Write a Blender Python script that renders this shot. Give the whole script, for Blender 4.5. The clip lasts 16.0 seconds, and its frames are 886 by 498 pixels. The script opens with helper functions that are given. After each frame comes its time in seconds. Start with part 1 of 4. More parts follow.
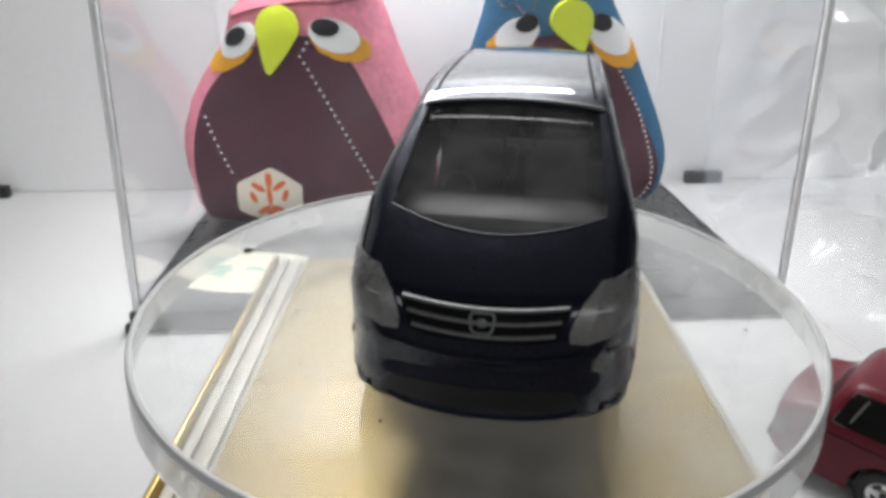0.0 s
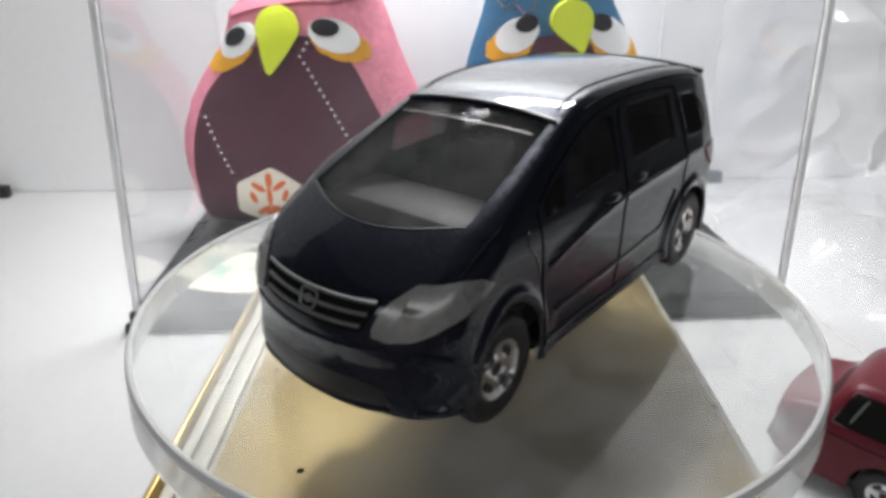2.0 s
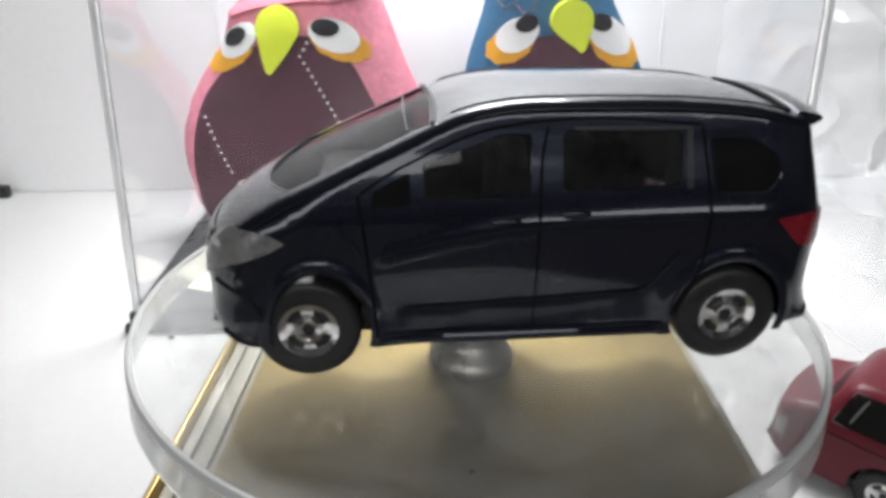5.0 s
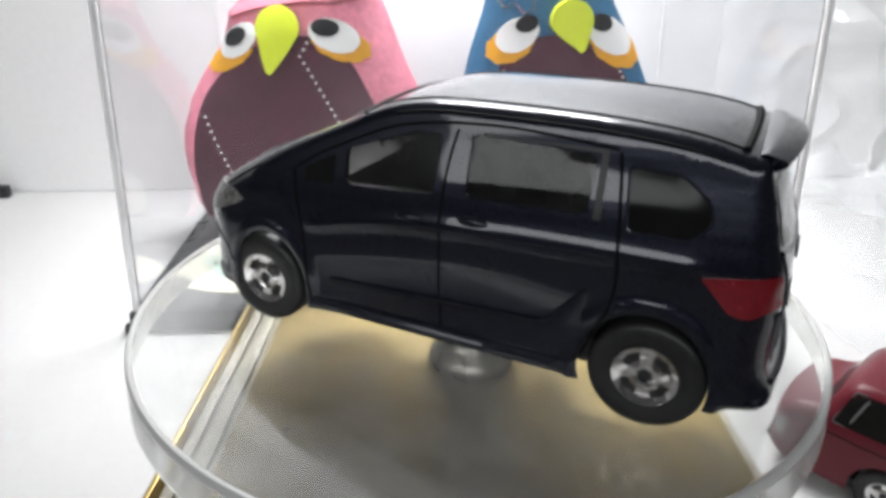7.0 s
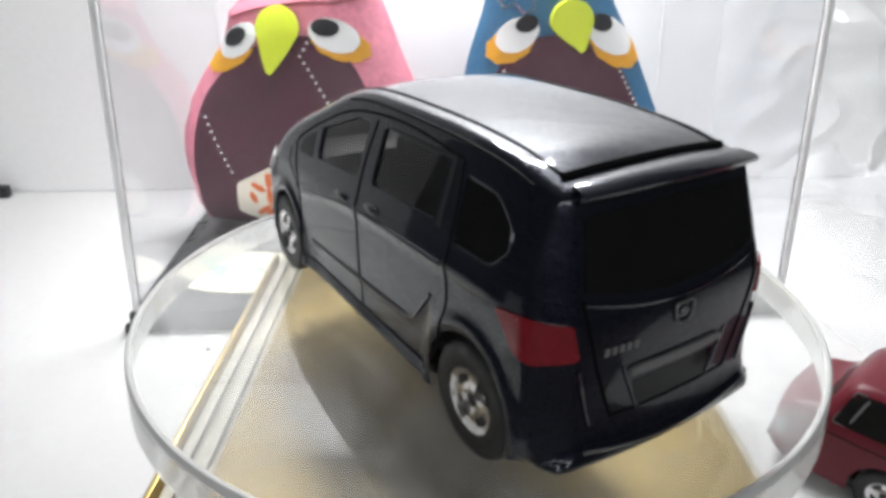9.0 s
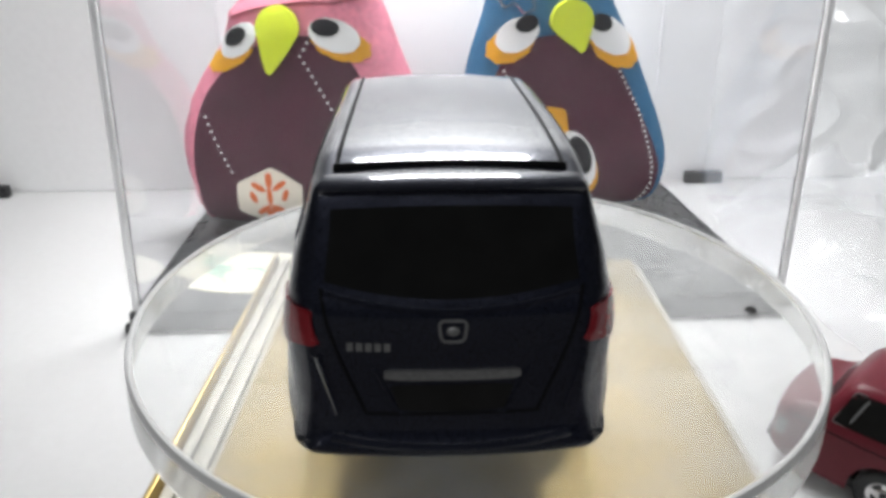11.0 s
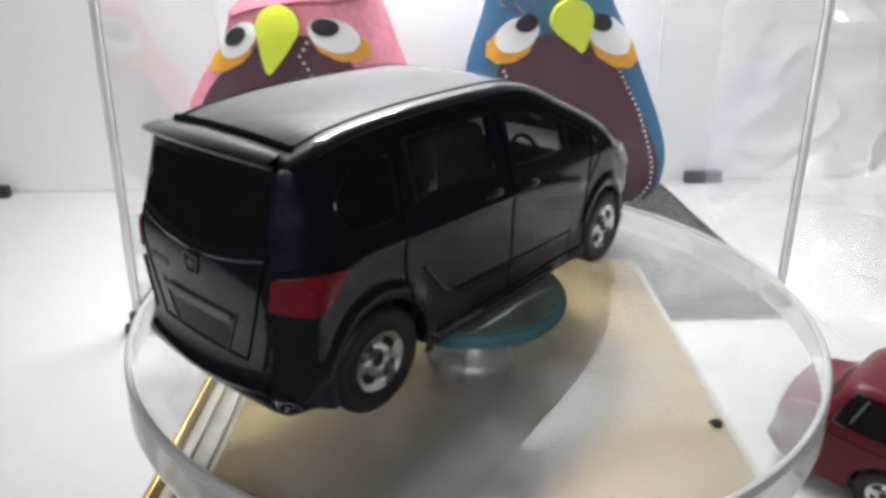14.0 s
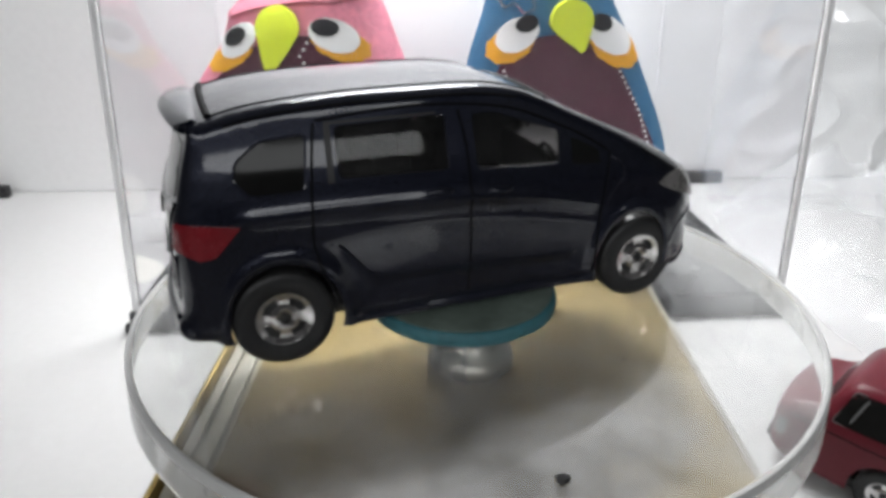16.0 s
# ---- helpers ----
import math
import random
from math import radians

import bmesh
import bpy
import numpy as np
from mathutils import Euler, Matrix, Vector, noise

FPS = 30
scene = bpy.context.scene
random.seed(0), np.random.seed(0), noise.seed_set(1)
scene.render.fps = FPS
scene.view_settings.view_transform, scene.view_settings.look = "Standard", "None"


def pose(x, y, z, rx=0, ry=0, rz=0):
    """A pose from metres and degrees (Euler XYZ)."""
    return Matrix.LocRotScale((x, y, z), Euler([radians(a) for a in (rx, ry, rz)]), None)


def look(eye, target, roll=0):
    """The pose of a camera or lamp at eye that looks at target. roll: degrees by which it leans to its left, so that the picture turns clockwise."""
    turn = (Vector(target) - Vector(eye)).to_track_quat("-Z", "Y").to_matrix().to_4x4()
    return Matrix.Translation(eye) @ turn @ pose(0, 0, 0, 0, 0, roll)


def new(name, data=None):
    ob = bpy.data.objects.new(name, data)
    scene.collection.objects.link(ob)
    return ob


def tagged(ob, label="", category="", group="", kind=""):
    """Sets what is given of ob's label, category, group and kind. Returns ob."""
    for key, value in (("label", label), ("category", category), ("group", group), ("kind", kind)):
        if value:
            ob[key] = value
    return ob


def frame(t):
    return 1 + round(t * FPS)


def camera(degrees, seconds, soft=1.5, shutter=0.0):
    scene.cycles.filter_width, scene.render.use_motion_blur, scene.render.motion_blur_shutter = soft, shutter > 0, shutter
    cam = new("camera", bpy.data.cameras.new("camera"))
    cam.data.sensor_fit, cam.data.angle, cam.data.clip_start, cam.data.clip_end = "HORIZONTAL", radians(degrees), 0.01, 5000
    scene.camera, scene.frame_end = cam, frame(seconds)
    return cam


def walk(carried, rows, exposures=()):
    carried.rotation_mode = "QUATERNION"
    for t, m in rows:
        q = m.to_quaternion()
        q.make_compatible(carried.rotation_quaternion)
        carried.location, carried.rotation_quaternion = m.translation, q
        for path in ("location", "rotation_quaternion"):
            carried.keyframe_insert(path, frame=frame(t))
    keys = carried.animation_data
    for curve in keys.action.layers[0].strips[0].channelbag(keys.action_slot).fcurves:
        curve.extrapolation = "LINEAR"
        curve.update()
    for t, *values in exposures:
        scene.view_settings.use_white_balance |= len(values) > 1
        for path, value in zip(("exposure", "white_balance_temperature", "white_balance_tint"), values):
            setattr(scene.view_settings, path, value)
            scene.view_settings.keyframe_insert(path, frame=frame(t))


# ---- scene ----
cam = camera(66.5, 16.0, soft=3.8)

# ---- camera: it stands still on its support ----
EYE = look((0.0, -0.07828, 0.04094), (-0.0446, 0.8318, -0.3710), 0.23)
walk(cam, [(0.0, EYE), (16.0, EYE)], exposures=[(0.0, -0.06), (2.0, 0.06), (4.0, 0.27), (7.0, 0.38), (9.0, 0.36), (11.5, 0.15), (16.0, 0.18)])

# ---- light ----
world = bpy.data.worlds.new("room_light")
scene.world = world
world.use_nodes = True
world.node_tree.nodes["Background"].inputs[0].default_value = (0.9, 0.95, 1.0, 1)
world.node_tree.nodes["Background"].inputs[1].default_value = 0.25


def area_lamp(name, eye, target, sx, sy, watts, colour):
    data = bpy.data.lights.new(name, "AREA")
    data.shape, data.size, data.size_y, data.energy, data.color = "RECTANGLE", sx, sy, watts, colour
    ob = new(name, data)
    ob.matrix_world = look(eye, target)
    return ob


area_lamp("light_strip", (-0.01, 0.154, 0.206), (0, 0.10, -0.05), 0.12, 0.018, 0.74, (0.96, 0.975, 0.985))
# Front fill added to brighten the backdrop and owls; no window stands there.
area_lamp("front_fill", (-0.1, -1.4, 0.74), (0, 0.1, 0), 3.0, 0.38, 11.5, (0.95, 0.97, 0.98))

# ---- materials ----


def material(name, base, rough=0.5, metal=0.0, spec=0.5, coat=0.0, grain=0.0, grain_scale=400.0,
             blotch=0.0, blotch_scale=40.0, bump=0.0, bump_scale=800.0, trans=0.0, ior=1.45, alpha=1.0, stretch=None):
    """A Principled material with fine grain, larger blotches and relief; scales are per metre."""
    m = bpy.data.materials.new(name)
    m.use_nodes = True
    nt = m.node_tree
    bs = nt.nodes["Principled BSDF"]
    bs.inputs["Base Color"].default_value = (*base, 1)
    bs.inputs["Roughness"].default_value = rough
    bs.inputs["Metallic"].default_value = metal
    bs.inputs["Specular IOR Level"].default_value = spec
    bs.inputs["Coat Weight"].default_value = coat
    bs.inputs["Coat Roughness"].default_value = 0.04
    bs.inputs["Transmission Weight"].default_value = trans
    bs.inputs["IOR"].default_value = ior
    bs.inputs["Alpha"].default_value = alpha
    co = nt.nodes.new("ShaderNodeTexCoord")
    if grain or blotch:
        total = None
        for amount, sc, detail in ((grain, grain_scale, 4.0), (blotch, blotch_scale, 3.0)):
            if not amount:
                continue
            no = nt.nodes.new("ShaderNodeTexNoise")
            no.inputs["Scale"].default_value, no.inputs["Detail"].default_value = sc, detail
            nt.links.new(co.outputs["Object"], no.inputs["Vector"])
            mr = nt.nodes.new("ShaderNodeMapRange")
            mr.inputs[1].default_value, mr.inputs[2].default_value = 0.25, 0.75
            mr.inputs[3].default_value, mr.inputs[4].default_value = 1 - amount, 1 + amount
            nt.links.new(no.outputs["Fac"], mr.inputs[0])
            if total is None:
                total = mr.outputs[0]
            else:
                mul = nt.nodes.new("ShaderNodeMath")
                mul.operation = "MULTIPLY"
                nt.links.new(total, mul.inputs[0])
                nt.links.new(mr.outputs[0], mul.inputs[1])
                total = mul.outputs[0]
        sc = nt.nodes.new("ShaderNodeVectorMath")
        sc.operation = "SCALE"
        sc.inputs[0].default_value = base
        nt.links.new(total, sc.inputs["Scale"])
        nt.links.new(sc.outputs[0], bs.inputs["Base Color"])
        if rough > 0.08:
            rm = nt.nodes.new("ShaderNodeMath")
            rm.operation = "MULTIPLY"
            rm.inputs[1].default_value = rough
            nt.links.new(total, rm.inputs[0])
            nt.links.new(rm.outputs[0], bs.inputs["Roughness"])
    if bump:
        no = nt.nodes.new("ShaderNodeTexNoise")
        no.inputs["Scale"].default_value, no.inputs["Detail"].default_value = bump_scale, 5.0
        nt.links.new(co.outputs["Object"], no.inputs["Vector"])
        if stretch:
            mp = nt.nodes.new("ShaderNodeMapping")
            mp.inputs["Scale"].default_value = stretch
            mp.inputs["Rotation"].default_value = (0, radians(18), 0)
            nt.links.new(co.outputs["Object"], mp.inputs["Vector"])
            nt.links.new(mp.outputs[0], no.inputs["Vector"])
        bn = nt.nodes.new("ShaderNodeBump")
        bn.inputs["Strength"].default_value, bn.inputs["Distance"].default_value = bump, 0.0004
        nt.links.new(no.outputs["Fac"], bn.inputs["Height"])
        nt.links.new(bn.outputs["Normal"], bs.inputs["Normal"])
    return m


PAPER = material("white_paper", (0.86, 0.86, 0.86), 0.7, spec=0.2, grain=0.02, blotch=0.03, blotch_scale=14, bump=0.15)
WALLPAINT = material("wall_paint", (0.20, 0.20, 0.20), 0.8, grain=0.03, blotch=0.06, blotch_scale=3)
PAINT = material("navy_black_enamel", (0.0085, 0.0102, 0.0215), 0.30, metal=0.5, spec=0.3, coat=0.85, grain=0.5, grain_scale=9000, bump=0.30, bump_scale=260, stretch=(0.3, 1.0, 1.5))
TRIM = material("black_plastic", (0.012, 0.012, 0.013), 0.35, grain=0.1, grain_scale=2000)
SEAM = material("seam_black", (0.005, 0.005, 0.006), 0.7, spec=0.1, grain=0.1)
SHEET = material("grey_white_sheet", (0.53, 0.53, 0.525), 0.7, spec=0.2, grain=0.02, blotch=0.03, blotch_scale=14, bump=0.15)
INTERIOR = material("interior_plastic", (0.042, 0.04, 0.04), 0.5, grain=0.08, grain_scale=1500)
DARKGLASS = material("dark_glass", (0.010, 0.010, 0.010), 0.06, spec=0.24, blotch=0.2, blotch_scale=300)
LAMP = material("grey_lamp_paint", (0.23, 0.22, 0.215), 0.3, metal=0.2, coat=0.4, grain=0.15, grain_scale=1200, blotch=0.2, blotch_scale=250)
REDLAMP = material("red_lamp_paint", (0.21, 0.009, 0.016), 0.25, coat=0.6, grain=0.12, grain_scale=1500, blotch=0.2, blotch_scale=300)
CHROME = material("chrome", (0.80, 0.78, 0.78), 0.14, metal=1.0, grain=0.15, grain_scale=2500)
DULLSILVER = material("dull_silver_print", (0.20, 0.20, 0.20), 0.4, metal=0.5, grain=0.2, grain_scale=3000)
RUBBER = material("tyre_plastic", (0.016, 0.016, 0.017), 0.42, grain=0.25, grain_scale=1500, bump=0.1, bump_scale=1500)
RIMWHITE = material("frosted_rim", (0.66, 0.66, 0.65), 0.3, coat=0.3, grain=0.03, blotch=0.06, blotch_scale=60)
GOLD = material("gold_card", (0.20, 0.150, 0.066), 0.42, metal=0.82, spec=0.4, grain=0.05, grain_scale=900, blotch=0.05, blotch_scale=50)
GOLDEDGE = material("gold_foil", (0.50, 0.37, 0.14), 0.3, metal=0.8, grain=0.1)
PUTTYTOP = material("grey_green_putty", (0.15, 0.19, 0.165), 0.5, grain=0.2, grain_scale=700, blotch=0.3, blotch_scale=150, bump=0.3)
TEAL = material("teal_putty", (0.05, 0.17, 0.20), 0.6, grain=0.15, grain_scale=900, blotch=0.2, blotch_scale=200, bump=0.3)
BOXPLASTIC = material("milky_plastic", (0.36, 0.335, 0.28), 0.5, coat=0.0, grain=0.04, blotch=0.12, blotch_scale=70)
DIRTYSTEEL = material("dirty_steel", (0.24, 0.23, 0.21), 0.3, metal=0.9, grain=0.2, blotch=0.4, blotch_scale=150)
BLACKBASE = material("black_base", (0.02, 0.021, 0.023), 0.3, grain=0.15, blotch=0.2)
FELTPINK = material("pink_felt", (0.82, 0.29, 0.38), 0.95, spec=0.1, grain=0.26, grain_scale=900, blotch=0.12, blotch_scale=120, bump=0.9, bump_scale=1800)
FELTBLUE = material("blue_felt", (0.045, 0.16, 0.30), 0.95, spec=0.1, grain=0.18, grain_scale=1500, blotch=0.1, blotch_scale=120, bump=0.9, bump_scale=1800)
PLUM = material("plum_cotton", (0.085, 0.028, 0.045), 0.9, spec=0.15, grain=0.18, grain_scale=2500, blotch=0.15, blotch_scale=90, bump=0.6, bump_scale=2500)
WHITEFELT = material("white_felt", (0.85, 0.85, 0.84), 0.9, spec=0.1, grain=0.05, grain_scale=1500, bump=0.6)
BLACKFELT = material("black_felt", (0.02, 0.02, 0.024), 0.9, spec=0.1, grain=0.2, grain_scale=1500, bump=0.6)
OCHRE = material("ochre_felt", (0.75, 0.36, 0.03), 0.9, spec=0.1, grain=0.1, grain_scale=1500, bump=0.6)
LIME = material("lime_felt", (0.68, 0.78, 0.05), 0.9, spec=0.1, grain=0.1, grain_scale=1500, bump=0.5)
CREAM = material("cream_cotton", (0.80, 0.74, 0.64), 0.9, spec=0.1, grain=0.08, grain_scale=2000, bump=0.4)
ORANGE = material("orange_print", (0.70, 0.16, 0.05), 0.9, spec=0.1, grain=0.1, grain_scale=2000)
REDPAINT = material("dark_red_enamel", (0.115, 0.008, 0.017), 0.4, spec=0.3, coat=0.15, grain=0.08, grain_scale=1500, blotch=0.1, blotch_scale=120)
LABELPAPER = material("cream_paper", (0.80, 0.76, 0.58), 0.8, grain=0.03, blotch=0.05)
GREENINK = material("green_ink", (0.10, 0.42, 0.30), 0.7)
DARKTOP = material("added_dark_top", (0.06, 0.05, 0.045), 0.5, grain=0.2, blotch=0.2)
EDGECLEAR = material("acrylic_edge", (0.86, 0.86, 0.87), 0.3, coat=0.3, blotch=0.2, blotch_scale=60)
DUST = material("dust", (0.02, 0.02, 0.02), 0.9)
BAG = material("clear_film", (0.95, 0.96, 0.98), 0.10, spec=1.0, alpha=0.20)



def hazy(name, base, film, spread, scale, ior=1.46):
    """Clear plastic under a thin pale film of dust and smears."""
    m = material(name, base, 0.0, trans=1.0, ior=ior)
    nt = m.node_tree
    out = nt.nodes["Material Output"]
    co = nt.nodes.new("ShaderNodeTexCoord")
    no = nt.nodes.new("ShaderNodeTexNoise")
    no.inputs["Scale"].default_value, no.inputs["Detail"].default_value, no.inputs["Roughness"].default_value = scale, 8.0, 0.65
    nt.links.new(co.outputs["Object"], no.inputs["Vector"])
    mr = nt.nodes.new("ShaderNodeMapRange")
    mr.inputs[1].default_value, mr.inputs[2].default_value = 0.35, 0.7
    mr.inputs[3].default_value, mr.inputs[4].default_value = film, film + spread
    nt.links.new(no.outputs["Fac"], mr.inputs[0])
    df = nt.nodes.new("ShaderNodeBsdfDiffuse")
    df.inputs["Color"].default_value = (0.8, 0.8, 0.8, 1)
    mix = nt.nodes.new("ShaderNodeMixShader")
    nt.links.new(mr.outputs[0], mix.inputs[0])
    nt.links.new(nt.nodes["Principled BSDF"].outputs[0], mix.inputs[1])
    nt.links.new(df.outputs[0], mix.inputs[2])
    nt.links.new(mix.outputs[0], out.inputs["Surface"])
    return m


PLATECLEAR = hazy("dusty_acrylic", (0.97, 0.98, 0.97), 0.08, 0.15, 130)
FROSTED = hazy("frosted_acrylic", (0.95, 0.95, 0.94), 0.22, 0.12, 60)
SMOKY = hazy("smoky_window_plastic", (0.46, 0.45, 0.45), 0.012, 0.035, 160, 1.05)
SIDEGLASS = hazy("dark_side_plastic", (0.23, 0.225, 0.225), 0.005, 0.03, 160, 1.30)
PANECLEAR = hazy("case_acrylic", (0.97, 0.97, 0.98), 0.015, 0.03, 30, 1.2)

# ---- mesh helpers (numbers in millimetres) ----
from mathutils.geometry import delaunay_2d_cdt

MM = 0.001


def part(name, bm, mat, parent=None, label="", smooth=True, normals=True):
    if normals:
        bmesh.ops.recalc_face_normals(bm, faces=bm.faces)
    bmesh.ops.scale(bm, vec=(MM, MM, MM), verts=bm.verts)
    me = bpy.data.meshes.new(name)
    bm.to_mesh(me)
    bm.free()
    if smooth:
        me.polygons.foreach_set("use_smooth", [True] * len(me.polygons))
        me.set_sharp_from_angle(angle=radians(42))
    me.materials.append(mat)
    ob = new(name, me)
    ob.parent = parent
    if label:
        tagged(ob, label)
    return ob


def thing(name, label, category, m=None, group="", kind=""):
    ob = new(name)
    ob.empty_display_size = 0.01
    if m is not None:
        ob.matrix_world = m
    return tagged(ob, label, category, group, kind)


def mm(x, y, z, rx=0, ry=0, rz=0):
    return pose(x * MM, y * MM, z * MM, rx, ry, rz)


def box(bm, x0, x1, y0, y1, z0, z1, bevel=0.0, m=None):
    vs = [bm.verts.new((x, y, z)) for x in (x0, x1) for y in (y0, y1) for z in (z0, z1)]
    fs = [bm.faces.new([vs[i] for i in q]) for q in ((0, 1, 3, 2), (4, 6, 7, 5), (0, 4, 5, 1), (2, 3, 7, 6), (0, 2, 6, 4), (1, 5, 7, 3))]
    if bevel:
        r = bmesh.ops.bevel(bm, geom=list({e for f in fs for e in f.edges}), offset=bevel, segments=2, affect="EDGES", profile=0.5)
        vs = list({v for f in r["faces"] for v in f.verts} | {v for v in vs if v.is_valid})
    if m is not None:
        bmesh.ops.transform(bm, matrix=m, verts=[v for v in vs if v.is_valid])
    return vs


def lathe(bm, prof, n=48, m=None, closed=False):
    """Turns a profile of (radius, height) about z."""
    rings = [[bm.verts.new((r * math.cos(a), r * math.sin(a), z)) for a in [2 * math.pi * i / n for i in range(n)]] for r, z in prof]
    pairs = list(zip(rings, rings[1:])) + ([(rings[-1], rings[0])] if closed else [])
    for a, b in pairs:
        for i in range(n):
            bm.faces.new((a[i], a[(i + 1) % n], b[(i + 1) % n], b[i]))
    if not closed:
        for ring, (r, z) in ((rings[0], prof[0]), (rings[-1], prof[-1])):
            if r > 1e-6:
                bm.faces.new(ring)
    if m is not None:
        bmesh.ops.transform(bm, matrix=m, verts=[v for ring in rings for v in ring])


def spline(points, step=0.5, closed=False):
    """A Catmull-Rom curve through points of any dimension, at even steps."""
    p = np.array(points, float)
    n = len(p)
    out = []
    for i in range(n if closed else n - 1):
        if closed:
            a, b, c, d = p[(i - 1) % n], p[i], p[(i + 1) % n], p[(i + 2) % n]
        else:
            a, b, c, d = p[max(i - 1, 0)], p[i], p[i + 1], p[min(i + 2, n - 1)]
        k = max(2, int(np.linalg.norm((c - b)[:2]) / step + 0.5))
        for j in range(k):
            t = j / k
            out.append(0.5 * (2 * b + (c - a) * t + (2 * a - 5 * b + 4 * c - d) * t * t + (3 * b - a - 3 * c + d) * t ** 3))
    if not closed:
        out.append(p[-1])
    return np.array(out)


def densify(poly, step):
    out = []
    for a, b in zip(poly, np.roll(poly, -1, axis=0)):
        k = max(1, int(np.linalg.norm(b - a) / step + 0.5))
        out += [a + (b - a) * j / k for j in range(k)]
    return np.array(out)


def inside(pts, poly):
    x, y = pts[:, 0], pts[:, 1]
    res = np.zeros(len(pts), bool)
    for (x1, y1), (x2, y2) in zip(poly, np.roll(poly, -1, axis=0)):
        hit = (y1 > y) != (y2 > y)
        with np.errstate(divide="ignore", invalid="ignore"):
            res ^= hit & (x < (x2 - x1) * (y - y1) / (y2 - y1) + x1)
    return res


def gap_to(pts, line, closed=False):
    """Distance from points to a polyline, and the index of the nearest segment and place on it."""
    best = np.full(len(pts), 1e9)
    at = np.zeros(len(pts))
    n = len(line) if closed else len(line) - 1
    for i in range(n):
        a, b = line[i], line[(i + 1) % len(line)]
        d = b - a
        t = np.clip(((pts - a) @ d) / max(d @ d, 1e-9), 0, 1)
        g = np.hypot(*(pts - a - t[:, None] * d).T)
        m = g < best
        best[m], at[m] = g[m], (i + t)[m]
    return best, at


def fill(outer, holes=(), step=0.8, clear=0.45, extra=None):
    """Triangles of a flat outline with holes: 2D points and index triples."""
    loops = [np.asarray(outer)] + [np.asarray(h) for h in holes]
    pts, edges = [], []
    for lp in loops:
        k = len(pts)
        pts += [tuple(p) for p in lp]
        edges += [(k + i, k + (i + 1) % len(lp)) for i in range(len(lp))]
    lo, hi = loops[0].min(0), loops[0].max(0)
    gx, gy = np.meshgrid(np.arange(lo[0] + step / 2, hi[0], step), np.arange(lo[1] + step / 2, hi[1], step))
    g = np.stack([gx.ravel(), gy.ravel()], 1)
    g[:, 0] += (np.round((g[:, 1] - lo[1]) / step) % 2) * step * 0.5
    if extra is not None:
        g = np.vstack([g, extra])
    keep = inside(g, loops[0])
    for lp in loops:
        keep &= gap_to(g, lp, True)[0] > clear * step
    for lp in loops[1:]:
        keep &= ~inside(g, lp)
    pts += [tuple(p) for p in g[keep]]
    v, _, f, *_ = delaunay_2d_cdt([Vector(p) for p in pts], edges, [], 0, 1e-5)
    v = np.array([tuple(p) for p in v])
    f = np.array([t for t in f if len(t) == 3])
    mid = v[f].mean(1)
    ok = inside(mid, loops[0])
    for lp in loops[1:]:
        ok &= ~inside(mid, lp)
    return v, f[ok]


def add_tris(bm, pts, tris):
    vs = [bm.verts.new(p) for p in pts]
    for t in tris:
        try:
            bm.faces.new([vs[i] for i in t])
        except ValueError:
            pass
    return vs


def tube(bm, pts, r, n=6, r2=None):
    """A round wire along 3D points."""
    pts = [Vector(p) for p in pts]
    rings = []
    for i, p in enumerate(pts):
        d = (pts[min(i + 1, len(pts) - 1)] - pts[max(i - 1, 0)]).normalized()
        u = d.orthogonal().normalized()
        if i:
            u = (prev - d * prev.dot(d)).normalized()
        prev = u
        w = d.cross(u)
        rr = r if r2 is None else r + (r2 - r) * i / (len(pts) - 1)
        rings.append([bm.verts.new(p + rr * (math.cos(a) * u + math.sin(a) * w)) for a in [2 * math.pi * k / n for k in range(n)]])
    for a, b in zip(rings, rings[1:]):
        for i in range(n):
            bm.faces.new((a[i], a[(i + 1) % n], b[(i + 1) % n], b[i]))
    bm.faces.new(rings[0])
    bm.faces.new(rings[-1])


def smooth01(t):
    t = np.clip(t, 0, 1)
    return t * t * (3 - 2 * t)


# ---- die-cast car shell: a side outline with rounded shoulders, bowed at both ends ----


